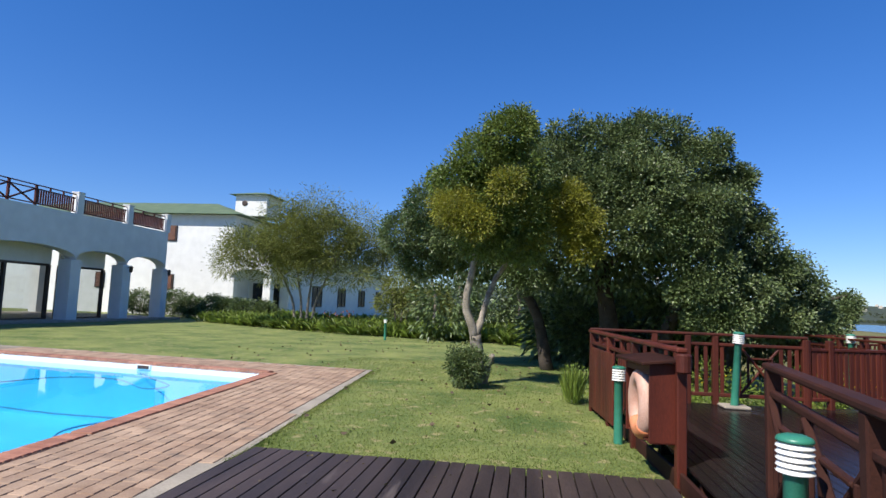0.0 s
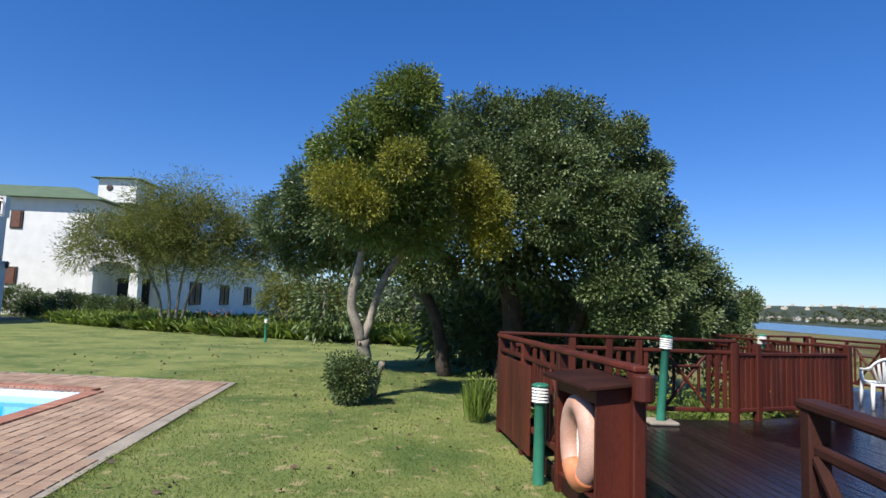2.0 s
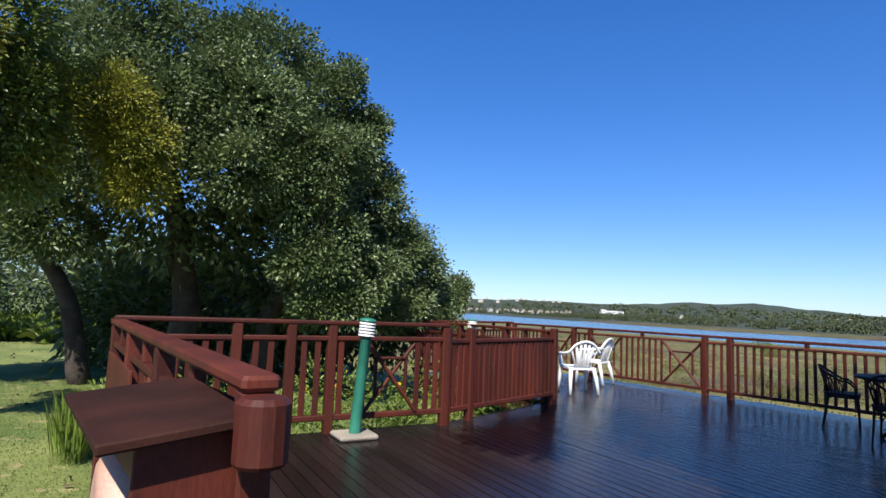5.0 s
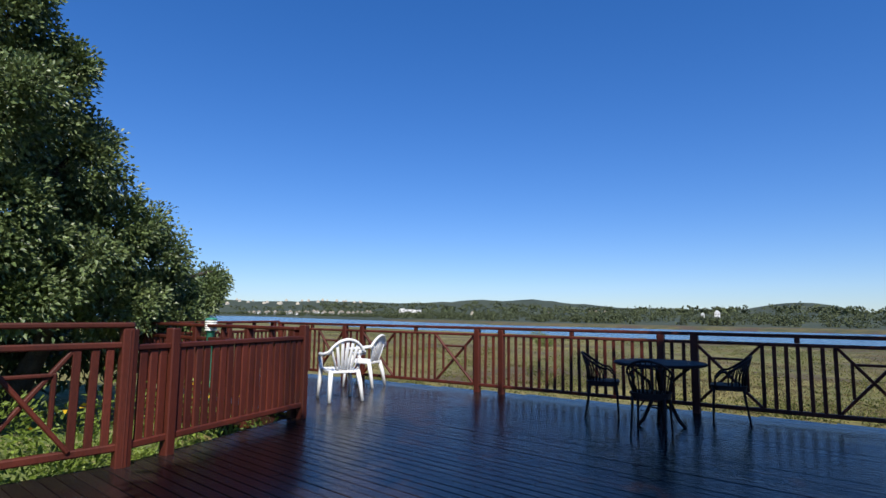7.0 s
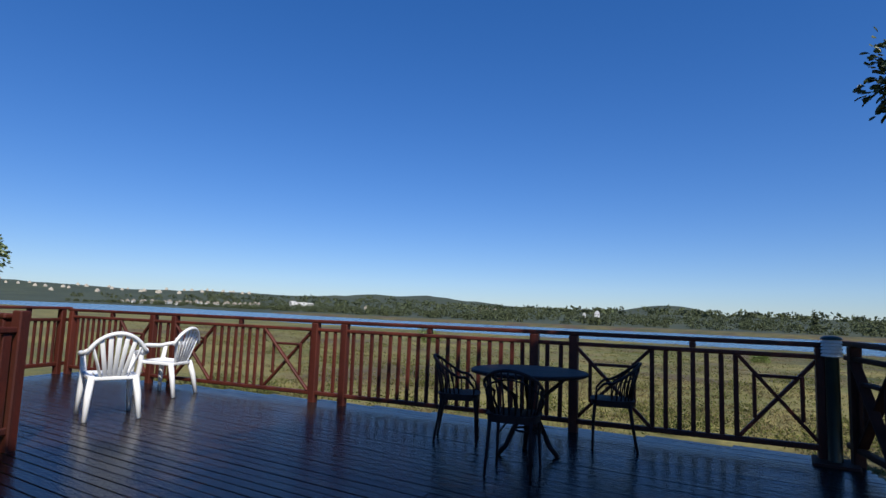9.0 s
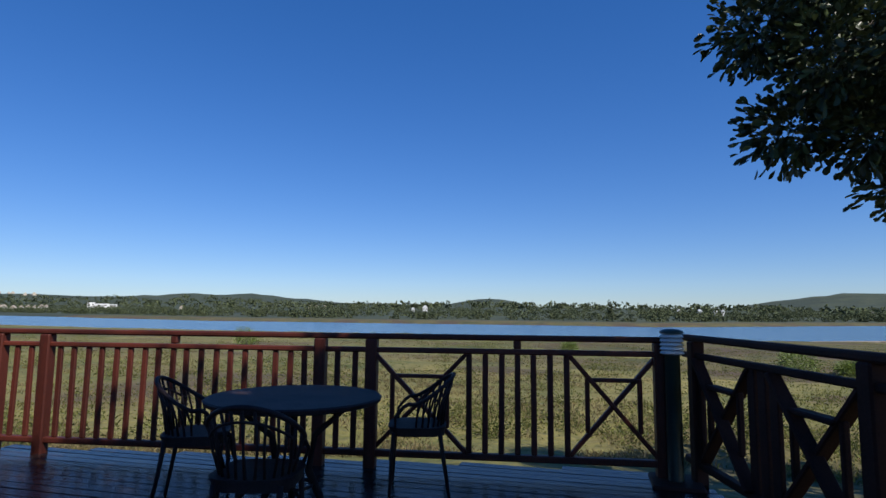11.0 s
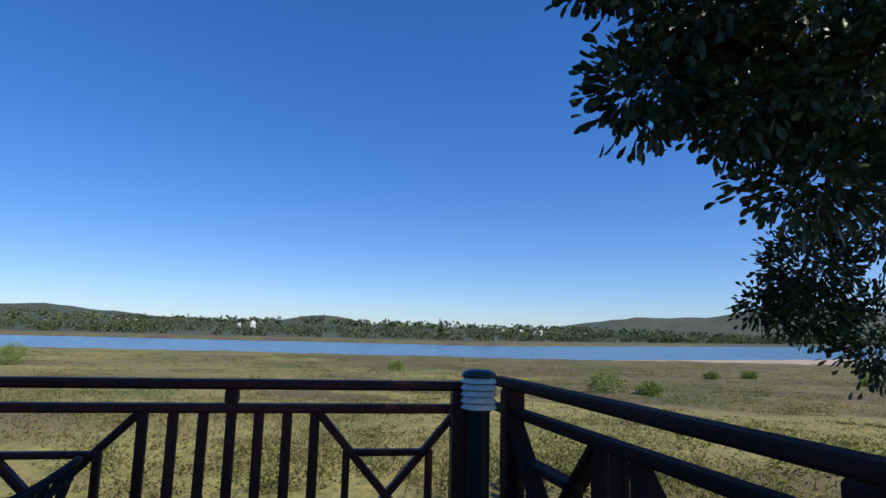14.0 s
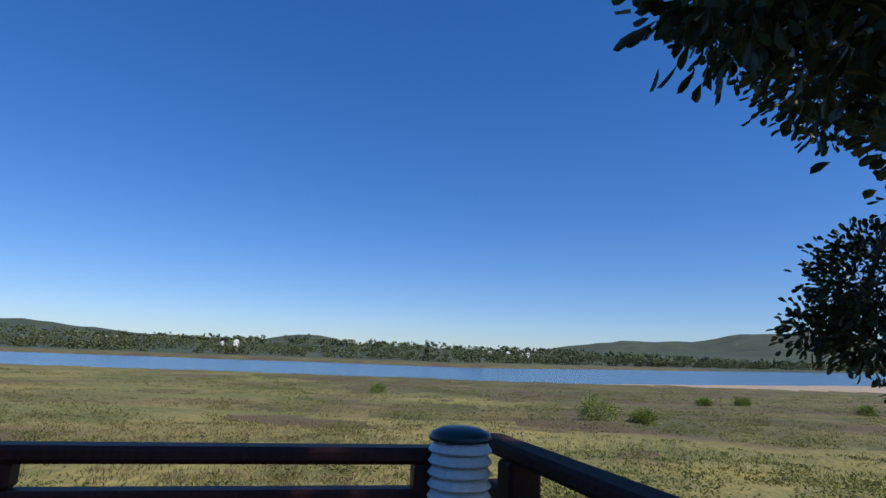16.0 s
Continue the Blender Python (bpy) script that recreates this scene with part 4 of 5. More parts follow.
    oval = Shape().lathe(pose(-25.6, 46.0, 9.75, 90, 0, 0), [(0.26, 0.0), (0.26, 0.04), (0.20, 0.06)], 20)
    part("oval_opening", oval, DARK_FRAME, t)


guest_house()


# ---- trees and shrubs ----
def front_tree():
    trunks = [([(-1.35, 10.75, -0.3), (-1.33, 10.70, 0.35), (-1.38, 10.62, 0.85)], 0.15, 0.125),
              ([(-1.38, 10.62, 0.75), (-1.56, 10.5, 1.35), (-1.50, 10.4, 2.0), (-1.42, 10.3, 2.7), (-1.2, 10.1, 3.6), (-0.9, 9.9, 4.6)], 0.10, 0.03),
              ([(-1.38, 10.62, 0.75), (-1.25, 10.65, 1.3), (-0.98, 10.72, 2.1), (-0.62, 10.75, 2.6), (-0.1, 10.8, 3.2)], 0.085, 0.03),
              ([(-1.2, 10.9, -0.25), (-1.12, 10.85, 0.25), (-1.02, 10.8, 0.42)], 0.07, 0.06)]
    limbs = [([(-1.42, 10.3, 2.7), (-1.8, 10.0, 3.3)], 0.045, 0.015), ([(-0.1, 10.8, 3.2), (0.7, 10.9, 3.5)], 0.03, 0.012), ([(-0.62, 10.75, 2.6), (-0.3, 10.4, 3.6)], 0.035, 0.012)]
    green = [((-0.75, 9.8, 5.15), (0.62, 0.6, 0.5), 230), ((-0.55, 9.85, 5.45), (0.3, 0.35, 0.3), 70), ((-1.35, 9.9, 4.65), (0.65, 0.6, 0.55), 230), ((-0.75, 10.0, 4.4), (0.75, 0.7, 0.6), 260), ((-1.85, 9.95, 4.25), (0.45, 0.5, 0.4), 130),
             ((-1.1, 10.0, 3.6), (0.75, 0.7, 0.6), 240), ((-0.45, 10.2, 3.6), (0.6, 0.6, 0.7), 200), ((-1.2, 10.2, 2.95), (0.7, 0.6, 0.35), 150), ((-0.5, 10.4, 2.9), (0.55, 0.5, 0.4), 130), ((-2.25, 10.3, 4.3), (0.22, 0.25, 0.25), 40)]
    gold = [((-1.75, 9.6, 3.6), (0.55, 0.5, 0.42), 190), ((-1.35, 9.5, 3.3), (0.45, 0.4, 0.35), 90), ((0.5, 10.6, 4.0), (0.48, 0.45, 0.42), 170), ((0.75, 10.7, 3.5), (0.52, 0.5, 0.5), 210), ((0.85, 10.8, 2.95), (0.42, 0.42, 0.35), 140), ((-0.1, 10.35, 3.75), (0.45, 0.45, 0.5), 140), ((-0.2, 10.3, 3.2), (0.35, 0.35, 0.3), 80), ((-0.75, 9.35, 4.0), (0.4, 0.3, 0.35), 70)]
    green, gold = ([((x, y, z - 0.2), r, k) for (x, y, z), r, k in lot] for lot in (green, gold))
    tree("garden_tree", "tree with a forked pale trunk and green and yellowish foliage", trunks, limbs,
         [("leaves", green, 27, 0.085, 0.076, 0.034, LEAF_MID), ("yellowish_leaves", gold, 32, 0.085, 0.062, 0.024, LEAF_GOLD)], BARK)


front_tree()


def big_tree():
    shell = [((0.3, 12.6, 5.2), (1.1, 1.1, 0.8), 300), ((1.5, 12.6, 5.45), (1.2, 1.1, 0.8), 330), ((2.6, 12.7, 5.6), (1.2, 1.2, 0.85), 330), ((3.5, 12.5, 5.0), (0.95, 1.1, 0.85), 270), ((4.05, 12.6, 4.2), (0.9, 1.0, 0.9), 250),
             ((4.75, 13.0, 3.4), (0.9, 1.0, 0.8), 240), ((5.4, 13.4, 2.6), (0.9, 1.0, 0.7), 230), ((6.2, 13.9, 2.2), (0.85, 0.9, 0.65), 210), ((6.9, 14.4, 1.65), (0.75, 0.8, 0.55), 170), ((7.6, 14.9, 1.55), (0.5, 0.6, 0.45), 90), ((8.1, 15.1, 1.9), (0.28, 0.26, 0.22), 44),
             ((1.0, 11.9, 4.2), (1.1, 0.9, 0.9), 280), ((2.3, 11.7, 4.4), (1.1, 0.9, 0.9), 280), ((3.3, 11.8, 3.7), (1.0, 0.9, 0.9), 260), ((2.3, 11.6, 3.35), (1.0, 0.8, 0.65), 210), ((3.6, 11.9, 2.6), (0.95, 0.8, 0.75), 230), ((4.5, 12.5, 2.0), (0.9, 0.8, 0.7), 220),
             ((5.6, 13.2, 1.5), (0.9, 0.7, 0.6), 190), ((3.9, 11.9, 1.5), (0.9, 0.6, 0.5), 170), ((3.5, 11.7, 2.1), (0.8, 0.6, 0.5), 150), ((0.3, 12.4, 3.6), (1.0, 0.9, 0.8), 220), ((6.9, 14.0, 1.1), (0.8, 0.7, 0.5), 140),
             ((4.5, 12.3, 4.75), (0.32, 0.30, 0.25), 46), ((5.05, 12.9, 3.9), (0.34, 0.32, 0.32), 56), ((3.95, 12.2, 5.5), (0.36, 0.34, 0.30), 50), ((6.35, 14.0, 2.6), (0.28, 0.3, 0.22), 36), ((2.4, 12.6, 6.1), (0.45, 0.45, 0.22), 50), ((1.3, 12.5, 5.95), (0.35, 0.4, 0.2), 34)]
    way = np.random.default_rng(21)
    for c, r, _ in list(shell[:17]):
        for _ in range(3):
            d = way.normal(size=3)
            d[2] = abs(d[2]) + 0.2
            d /= np.linalg.norm(d)
            k = float(way.uniform(0.16, 0.30))
            shell.append((tuple(np.array(c) + d * np.array(r) * 0.93), (k, k, k * 1.15), 20))
    west = [((-2.9, 13.4, 4.0), (0.9, 0.9, 0.75), 200), ((-3.7, 13.8, 3.4), (0.8, 0.9, 0.7), 160), ((-2.2, 13.2, 3.4), (1.0, 0.9, 0.8), 210), ((-1.2, 13.2, 4.4), (1.1, 1.0, 0.9), 220), ((-1.0, 13.4, 3.2), (1.1, 0.9, 0.8), 200), ((-3.2, 14.3, 2.6), (0.8, 0.8, 0.5), 120), ((-0.3, 13.2, 2.4), (0.9, 0.8, 0.6), 140)]
    # Filler and back-crown lumps hidden behind the shell, added to block the sun
    inner = [((1.6, 13.6, 3.6), (2.2, 1.2, 2.0), 420), ((3.9, 14.2, 2.4), (2.2, 1.0, 1.6), 360), ((-1.2, 14.4, 3.2), (2.0, 0.9, 1.0), 220), ((2.4, 15.2, 1.0), (2.8, 0.7, 1.3), 420), ((5.8, 15.2, 1.0), (2.2, 0.8, 1.0), 260)]
    inner += [((0.0, 14.7, 5.1), (1.6, 1.2, 0.7), 260), ((2.2, 14.9, 5.2), (1.6, 1.2, 0.8), 280), ((4.1, 15.0, 3.9), (1.4, 1.1, 0.8), 220), ((-1.7, 15.0, 4.4), (1.4, 1.1, 0.8), 220), ((1.2, 16.4, 5.0), (2.0, 1.0, 0.7), 240), ((-2.6, 14.4, 3.4), (1.3, 0.8, 0.8), 200)]
    trunks = [([(1.7, 14.2, -0.4), (1.8, 13.9, 1.0), (1.6, 13.6, 2.4), (1.2, 13.2, 3.8), (1.4, 12.9, 5.0)], 0.30, 0.07), ([(3.1, 14.0, -0.5), (3.2, 13.7, 1.0), (3.6, 13.3, 2.4), (3.4, 12.9, 4.2)], 0.22, 0.06), ([(4.6, 14.4, -0.5), (5.0, 14.1, 1.0), (6.0, 14.2, 1.7), (7.2, 14.6, 1.9), (8.2, 15.05, 2.1)], 0.18, 0.02),
              ([(0.3, 14.4, -0.35), (0.0, 14.2, 1.2), (-0.9, 13.8, 2.8), (-2.6, 13.6, 3.6)], 0.19, 0.04)]
    limbs = [([(1.6, 13.6, 2.4), (2.4, 12.7, 3.4), (2.7, 12.2, 4.5)], 0.1, 0.02), ([(3.6, 13.3, 2.4), (4.6, 12.9, 3.2), (5.2, 12.95, 4.1)], 0.08, 0.012), ([(3.4, 12.9, 4.2), (3.8, 12.4, 5.0), (3.95, 12.2, 5.7)], 0.05, 0.01), ([(1.4, 12.9, 5.0), (2.3, 12.6, 5.9)], 0.06, 0.01), ([(2.4, 12.7, 3.4), (3.0, 11.9, 3.0), (3.5, 11.4, 2.6)], 0.04, 0.01)]
    shell = [((x, y, z - 0.1), r, k) for (x, y, z), r, k in shell]
    tree("evergreen_tree", "broad dark evergreen tree with glossy leaves behind the railing", trunks, limbs,
         [("leaves", [(c, r, round(k * 1.3)) for c, r, k in shell], 19, 0.085, 0.082, 0.046, LEAF_DARK), ("upper_leaves", [(c, r, round(k * 2.0)) for c, r, k in west], 17, 0.09, 0.084, 0.046, LEAF_DARK), ("inner_leaves", inner, 14, 0.22, 0.17, 0.09, LEAF_DARK)], DARK_BARK)


big_tree()


def shade_tree():
    near = [((9.55, 3.05, 3.15), (0.34, 0.32, 0.34), 75), ((9.38, 2.70, 2.85), (0.42, 0.36, 0.40), 90), ((9.20, 2.30, 2.75), (0.45, 0.40, 0.42), 90), ((9.55, 2.90, 2.45), (0.30, 0.28, 0.26), 55), ((9.45, 2.50, 2.35), (0.38, 0.30, 0.30), 70), ((9.30, 2.18, 2.35), (0.40, 0.34, 0.34), 70), ((9.50, 2.22, 2.02), (0.34, 0.30, 0.26), 50), ((9.6, 2.6, 3.5), (0.6, 0.55, 0.4), 110),
            ((10.95, 2.02, 3.28), (0.40, 0.38, 0.38), 90), ((10.8, 1.70, 2.85), (0.40, 0.34, 0.32), 70), ((10.8, 1.6, 3.7), (0.7, 0.6, 0.5), 130), ((11.3, 0.9, 3.1), (0.6, 0.5, 0.5), 100), ((10.2, 1.2, 2.9), (0.6, 0.5, 0.5), 90)]
    low = [((11.95, 0.68, 1.95), (0.40, 0.36, 0.40), 85), ((12.05, 0.62, 1.55), (0.34, 0.34, 0.25), 55), ((11.85, 0.22, 1.35), (0.33, 0.28, 0.4), 60), ((11.6, 0.2, 2.4), (0.5, 0.45, 0.45), 80), ((12.22, 0.95, 1.6), (0.18, 0.18, 0.12), 16)]
    # Crown lumps out of view, added to cast shade on the deck
    over = [((8.3, -0.8, 5.0), (1.5, 1.3, 0.9), 130), ((9.8, -1.6, 5.0), (1.6, 1.4, 0.9), 130), ((7.0, -1.5, 5.6), (1.6, 1.4, 0.9), 140)]
    trunks = [([(10.4, -2.2, -0.7), (10.5, -1.7, 1.2), (10.3, -0.9, 2.6), (10.2, 0.4, 3.4), (10.2, 1.6, 3.6)], 0.26, 0.05), ([(10.5, -1.7, 1.2), (9.6, -1.2, 3.2), (8.4, -0.8, 4.6)], 0.16, 0.05)]
    limbs = [([(10.2, 0.4, 3.4), (10.9, 0.8, 2.9), (11.6, 0.6, 2.3), (11.9, 0.7, 1.8)], 0.06, 0.012), ([(10.2, 1.6, 3.6), (9.7, 2.4, 3.1), (9.5, 2.8, 2.7)], 0.035, 0.008), ([(9.9, 1.0, 3.5), (9.5, 1.8, 2.7), (9.45, 2.3, 2.2)], 0.035, 0.008), ([(10.2, 0.4, 3.4), (10.7, 1.3, 3.0), (10.85, 1.9, 2.9)], 0.04, 0.008), ([(8.4, -0.8, 4.6), (7.0, -1.5, 5.4)], 0.05, 0.02)]
    spot = Matrix.Translation((13.384, 0.80, 1.29)) @ Matrix.Rotation(radians(0.95), 4, "Z") @ Matrix.Scale(1.165, 4) @ Matrix.Translation((-11.95, -1.17, -1.28))
    low = [((x + 0.05, y - 0.15, z), r, k) for (x, y, z), r, k in low]
    near = [((x, y + 0.03, z), r, round(k * 0.95)) for (x, y, z), r, k in near]
    overhang = tree("milkwood_tree", "leathery-leaved tree overhanging the deck corner, shade put into its leaf colour", trunks, limbs,
         [("leaves", [(c, r, round(k * 1.05)) for c, r, k in near], 13, 0.062, 0.066, 0.037, LEAF_SHADED), ("low_leaves", [(c, r, round(k * 1.4)) for c, r, k in low], 14, 0.08, 0.070, 0.036, LEAF_SHADED),
          ("inner_leaves", [(c, tuple(0.66 * q for q in r), round(k * 0.3)) for c, r, k in near], 5, 0.07, 0.09, 0.052, LEAF_SHADED), ("crown_leaves", over, 9, 0.16, 0.20, 0.10, LEAF_SHADED)], DARK_BARK, "trees over the deck", blunt=True)
    overhang.matrix_world = spot
    # Unseen added tree; its first lumps cast the shadow on the railing panel
    crown = [((1.3, 2.95, 6.55), (0.5, 0.25, 0.25), 60), ((2.1, 3.28, 6.6), (0.65, 0.28, 0.26), 150), ((2.8, 3.68, 6.7), (0.6, 0.28, 0.26), 130), ((2.9, 2.0, 6.4), (0.7, 0.7, 0.4), 50), ((8.2, 2.1, 5.3), (1.1, 0.9, 0.5), 150), ((7.2, 0.4, 5.6), (1.2, 1.1, 0.6), 120), ((3.2, 0.9, 6.0), (1.3, 1.1, 0.8), 150), ((4.6, 1.4, 6.4), (1.3, 1.2, 0.8), 160), ((5.6, 0.6, 6.2), (1.3, 1.2, 0.9), 150), ((6.5, 1.6, 6.3), (1.2, 1.1, 0.8), 140), ((3.2, -0.9, 6.0), (1.4, 1.2, 0.9), 130), ((5.0, -1.3, 6.2), (1.5, 1.2, 0.9), 140), ((5.6, 2.6, 6.9), (1.1, 0.9, 0.6), 120), ((4.2, 2.4, 6.9), (1.0, 0.8, 0.6), 100), ((6.6, 0.0, 6.0), (1.2, 1.1, 0.8), 120), ((2.2, 0.0, 5.6), (1.0, 0.9, 0.7), 80)]
    tree("shade_tree", "unseen tall dark evergreen added to shade the deck boards", [([(4.2, -1.9, -0.6), (4.3, -1.6, 2.0), (4.5, -0.8, 4.2), (4.8, 0.2, 5.8)], 0.28, 0.08)],
         [([(4.5, -0.8, 4.2), (3.4, 0.2, 5.4), (3.0, 0.9, 6.0), (2.7, 2.2, 6.4), (2.4, 3.2, 6.6)], 0.09, 0.02), ([(4.5, -0.8, 4.2), (5.6, 0.2, 5.4), (6.5, 1.4, 6.2)], 0.09, 0.03), ([(5.6, 0.2, 5.4), (7.2, 0.7, 5.5), (8.4, 1.3, 5.2)], 0.06, 0.02)],
         [("leaves", crown, 14, 0.20, 0.24, 0.12, LEAF_DARK)], DARK_BARK, "trees over the deck")


shade_tree()


def garden():
    willow = [((-13.6, 28.6, 4.7), (2.0, 1.5, 1.1), 300), ((-11.4, 29.2, 4.9), (2.1, 1.5, 1.2), 320), ((-15.6, 27.8, 4.2), (1.5, 1.1, 1.0), 170), ((-12.4, 28.8, 5.9), (1.8, 1.3, 0.7), 170), ((-9.6, 30.4, 4.6), (1.7, 1.2, 1.1), 230), ((-12.8, 28.8, 3.8), (2.6, 1.4, 0.6), 200), ((-10.0, 30.0, 6.2), (1.0, 0.8, 0.6), 30), ((-14.2, 28.4, 6.3), (0.9, 0.8, 0.6), 30),
              ((-16.4, 27.4, 3.3), (0.9, 0.8, 0.7), 40), ((-13.6, 28.2, 2.9), (2.2, 1.2, 0.6), 70), ((-10.4, 29.2, 2.9), (1.8, 1.2, 0.6), 80), ((-12.0, 28.6, 7.0), (1.6, 0.8, 0.5), 22), ((-8.4, 30.6, 3.7), (1.1, 0.9, 0.7), 90)]
    tree("feathery_tree", "multi-stemmed small tree with fine grey-green foliage", [([(-12.6 + dx, 29.0, -0.4), (-12.6 + 2.2 * dx, 29.0, 1.5), (-12.6 + 5 * dx, 28.9, 3.4), (-12.6 + 7 * dx, 28.8, 4.8)], 0.09, 0.02) for dx in (-0.35, -0.12, 0.1, 0.32)],
         [], [("leaves", [(c, r, round(k * 1.25)) for c, r, k in willow], 32, 0.34, 0.19, 0.036, LEAF_GREY)], BARK, category="tree")
    for x, y, h, w, mat, nm in ((-7.0, 28.4, 3.1, 1.1, LEAF_GREY, "grey-green"), (-5.2, 29.6, 2.4, 0.7, LEAF_GREY, "olive-green")):
        c = [((x, y, h * 0.72), (w, w * 0.8, h * 0.28), 150), ((x + w * 0.5, y - 0.3, h * 0.5), (w * 0.7, w * 0.6, h * 0.22), 80), ((x - w * 0.5, y, h * 0.45), (w * 0.7, w * 0.6, h * 0.2), 80)]
        tree("garden_shrub", f"tall {nm} shrub with thin bare stems below", [([(x + d, y, -0.4), (x + 1.6 * d, y, h * 0.35), (x + 2.6 * d, y, h * 0.75)], 0.06, 0.02) for d in (-0.2, 0.05, 0.25)], [],
             [("leaves", c, 13, 0.2, 0.19, 0.06, mat)], BARK, "tall shrubs of the flower bed", "shrub")
    for x, y, r, h in ((-21.5, 36.5, 1.0, 1.3), (-19.6, 35.5, 1.1, 1.2), (-23.0, 37.5, 1.1, 1.5), (-25.0, 38.0, 1.0, 1.4), (-27.0, 39.0, 1.2, 1.8), (-29.5, 38.5, 1.3, 1.7), (-17.6, 34.5, 1.1, 1.2)):
        tree("hedge_bush", "rounded green bush in front of the white house", [([(x, y, -0.4), (x, y, h * 0.6)], 0.05, 0.02)], [], [("leaves", [((x, y, h * 0.42), (r, r * 0.8, h * 0.58), 210)], 16, 0.15, 0.17, 0.08, LEAF_DARK)], DARK_BARK, "bushes by the house", "bush")
    # dark thicket that closes the garden behind the trees
    back = []
    for i in range(9):
        x = -9.8 + i * 1.9
        if x < -5:
            continue
        back.append(((x, 27 + 3 * math.sin(i * 1.7), 1.5 + 0.5 * math.sin(i * 2.3)), (1.7, 1.0, 1.9), 130))
        if i % 2:
            back.append(((x + 0.6, 29.5, 3.6 + 0.8 * math.sin(i)), (1.6, 1.0, 1.2), 90))
    back += [((x, 35.0 + math.sin(x), 1.9 + 0.6 * math.sin(2.1 * x)), (1.7, 1.0, 2.3), 90) for x in (-7.4, -4.6, -2.0, 0.6, 3.2, 5.8)]
    back += [((x, 17.4 + 0.4 * math.sin(x), 1.0), (1.3, 0.8, 1.3), 150) for x in (0.8, 2.2, 3.6, 5.0)]
    tree("thicket", "dense dark evergreen thicket at the garden's edge", [([(x, 29, -0.5), (x + 0.3, 28.5, 1.6), (x, 28, 3.2)], 0.12, 0.05) for x in (-6.2, -5.4, -4, -1, 0.8, 3, 6)], [],
         [("leaves", back, 11, 0.25, 0.28, 0.12, LEAF_DARK)], BARK, category="thicket")
    # clipped bush at the foot of the tree
    tree("round_bush", "small round green bush on the lawn below the tree", [([(-1.45, 10.1, -0.3), (-1.5, 10.05, 0.2)], 0.04, 0.02)], [],
         [("leaves", [((-1.5, 10.05, 0.12), (0.28, 0.27, 0.34), 190), ((-1.28, 10.05, 0.30), (0.25, 0.25, 0.26), 90), ((-1.66, 10.05, 0.28), (0.24, 0.22, 0.24), 80), ((-1.42, 10.05, 0.52), (0.16, 0.16, 0.16), 30), ((-1.74, 10.1, 0.46), (0.10, 0.10, 0.14), 16)], 13, 0.06, 0.068, 0.034, LEAF_DARK)], DARK_BARK, category="bush")
    # strap-leaved bed along the lawn
    p, d = [], []
    line = [(-21.0, 32.6), (-15.5, 29.4), (-9.6, 26.3), (-5.0, 25.4), (-1.7, 25.0), (0.8, 21.5)]
    for _ in range(640):
        i = int(rng.integers(0, len(line) - 1))
        f, back_by = rng.random(), rng.random() ** 1.3 * 4.5
        x = line[i][0] + (line[i + 1][0] - line[i][0]) * f + back_by * 0.25
        y = line[i][1] + (line[i + 1][1] - line[i][1]) * f + back_by
        if x > -1.0 and y < 22.5:
            continue
        n = 17
        q = np.tile([x, y, ground_z(x, y) + 0.08 * back_by], (n, 1)) + rng.normal(size=(n, 3)) * [0.12, 0.12, 0.02]
        p.append(q)
        d.append(np.column_stack([rng.normal(size=n) * 0.5, rng.normal(size=n) * 0.5, np.ones(n)]))
    ob = new("flower_bed", leaf_data("flower_bed", np.concatenate(p), np.concatenate(d), 1.0, 0.085, STRAP, 0.35))
    tagged(ob, "bed of green strap-leaved plants along the lawn", "flower bed", kind="stuff")
    p = rng.uniform((-11.0, 27.2, 0.55), (-9.4, 28.4, 0.95), (30, 3))
    tagged(new("flowers", leaf_data("flowers", p, rng.normal(size=(30, 3)), 0.10, 0.08, RED_FLOWER)), "dull red flowers in the bed", "flowers", kind="stuff")
    # grass clump by the boarded railing
    n = 300
    q = np.column_stack([rng.normal(0.54, 0.07, n), rng.normal(9.0, 0.13, n), np.full(n, -0.2)])
    w = np.column_stack([rng.normal(size=n) * 0.17, rng.normal(size=n) * 0.17, np.ones(n)])
    tagged(new("tall_grass", leaf_data("tall_grass", q, w, 0.66, 0.018, STRAP, 0.12)), "clump of tall grass beside the red railing", "grass", kind="stuff")
    # leafy border behind the garden railing
    c = [((x, 9.6 + 0.35 * math.sin(3 * x), -0.30 + 0.10 * math.sin(5 * x)), (0.42, 0.5, 0.26), 46) for x in np.arange(0.9, 8.6, 0.42)]
    c += [((x, 10.7 + 0.3 * math.sin(2 * x), -0.05 + 0.2 * math.sin(4 * x)), (0.45, 0.5, 0.40), 34) for x in np.arange(0.9, 5.9, 0.5)]
    a, b = clump_points(c, 13, 0.10)
    keep = np.array([not inside(grow(DECK, 0.12), q[0], q[1]) for q in a])
    tagged(new("border_plants", leaf_data("border_plants", a[keep], b[keep], 0.085, 0.030, STRAP)), "leafy green border plants behind the red railing", "plants", kind="stuff")
    p = np.column_stack([rng.uniform(1.2, 5.8, 50), rng.uniform(9.2, 10.6, 50), rng.uniform(0.1, 0.42, 50)])
    tagged(new("border_flowers", leaf_data("border_flowers", p, rng.normal(size=(50, 3)), 0.06, 0.05, FLOWER)), "small yellow flowers behind the red railing", "flowers", kind="stuff")


garden()


LITTER = leafy("brown_fallen_leaves", (0.07, 0.045, 0.025), (0.16, 0.10, 0.05), 0.7, 0.1)
MEADOW_LEAF = leafy("meadow_leaves", (0.086, 0.106, 0.020), (0.225, 0.215, 0.062), 0.8, 0.5)


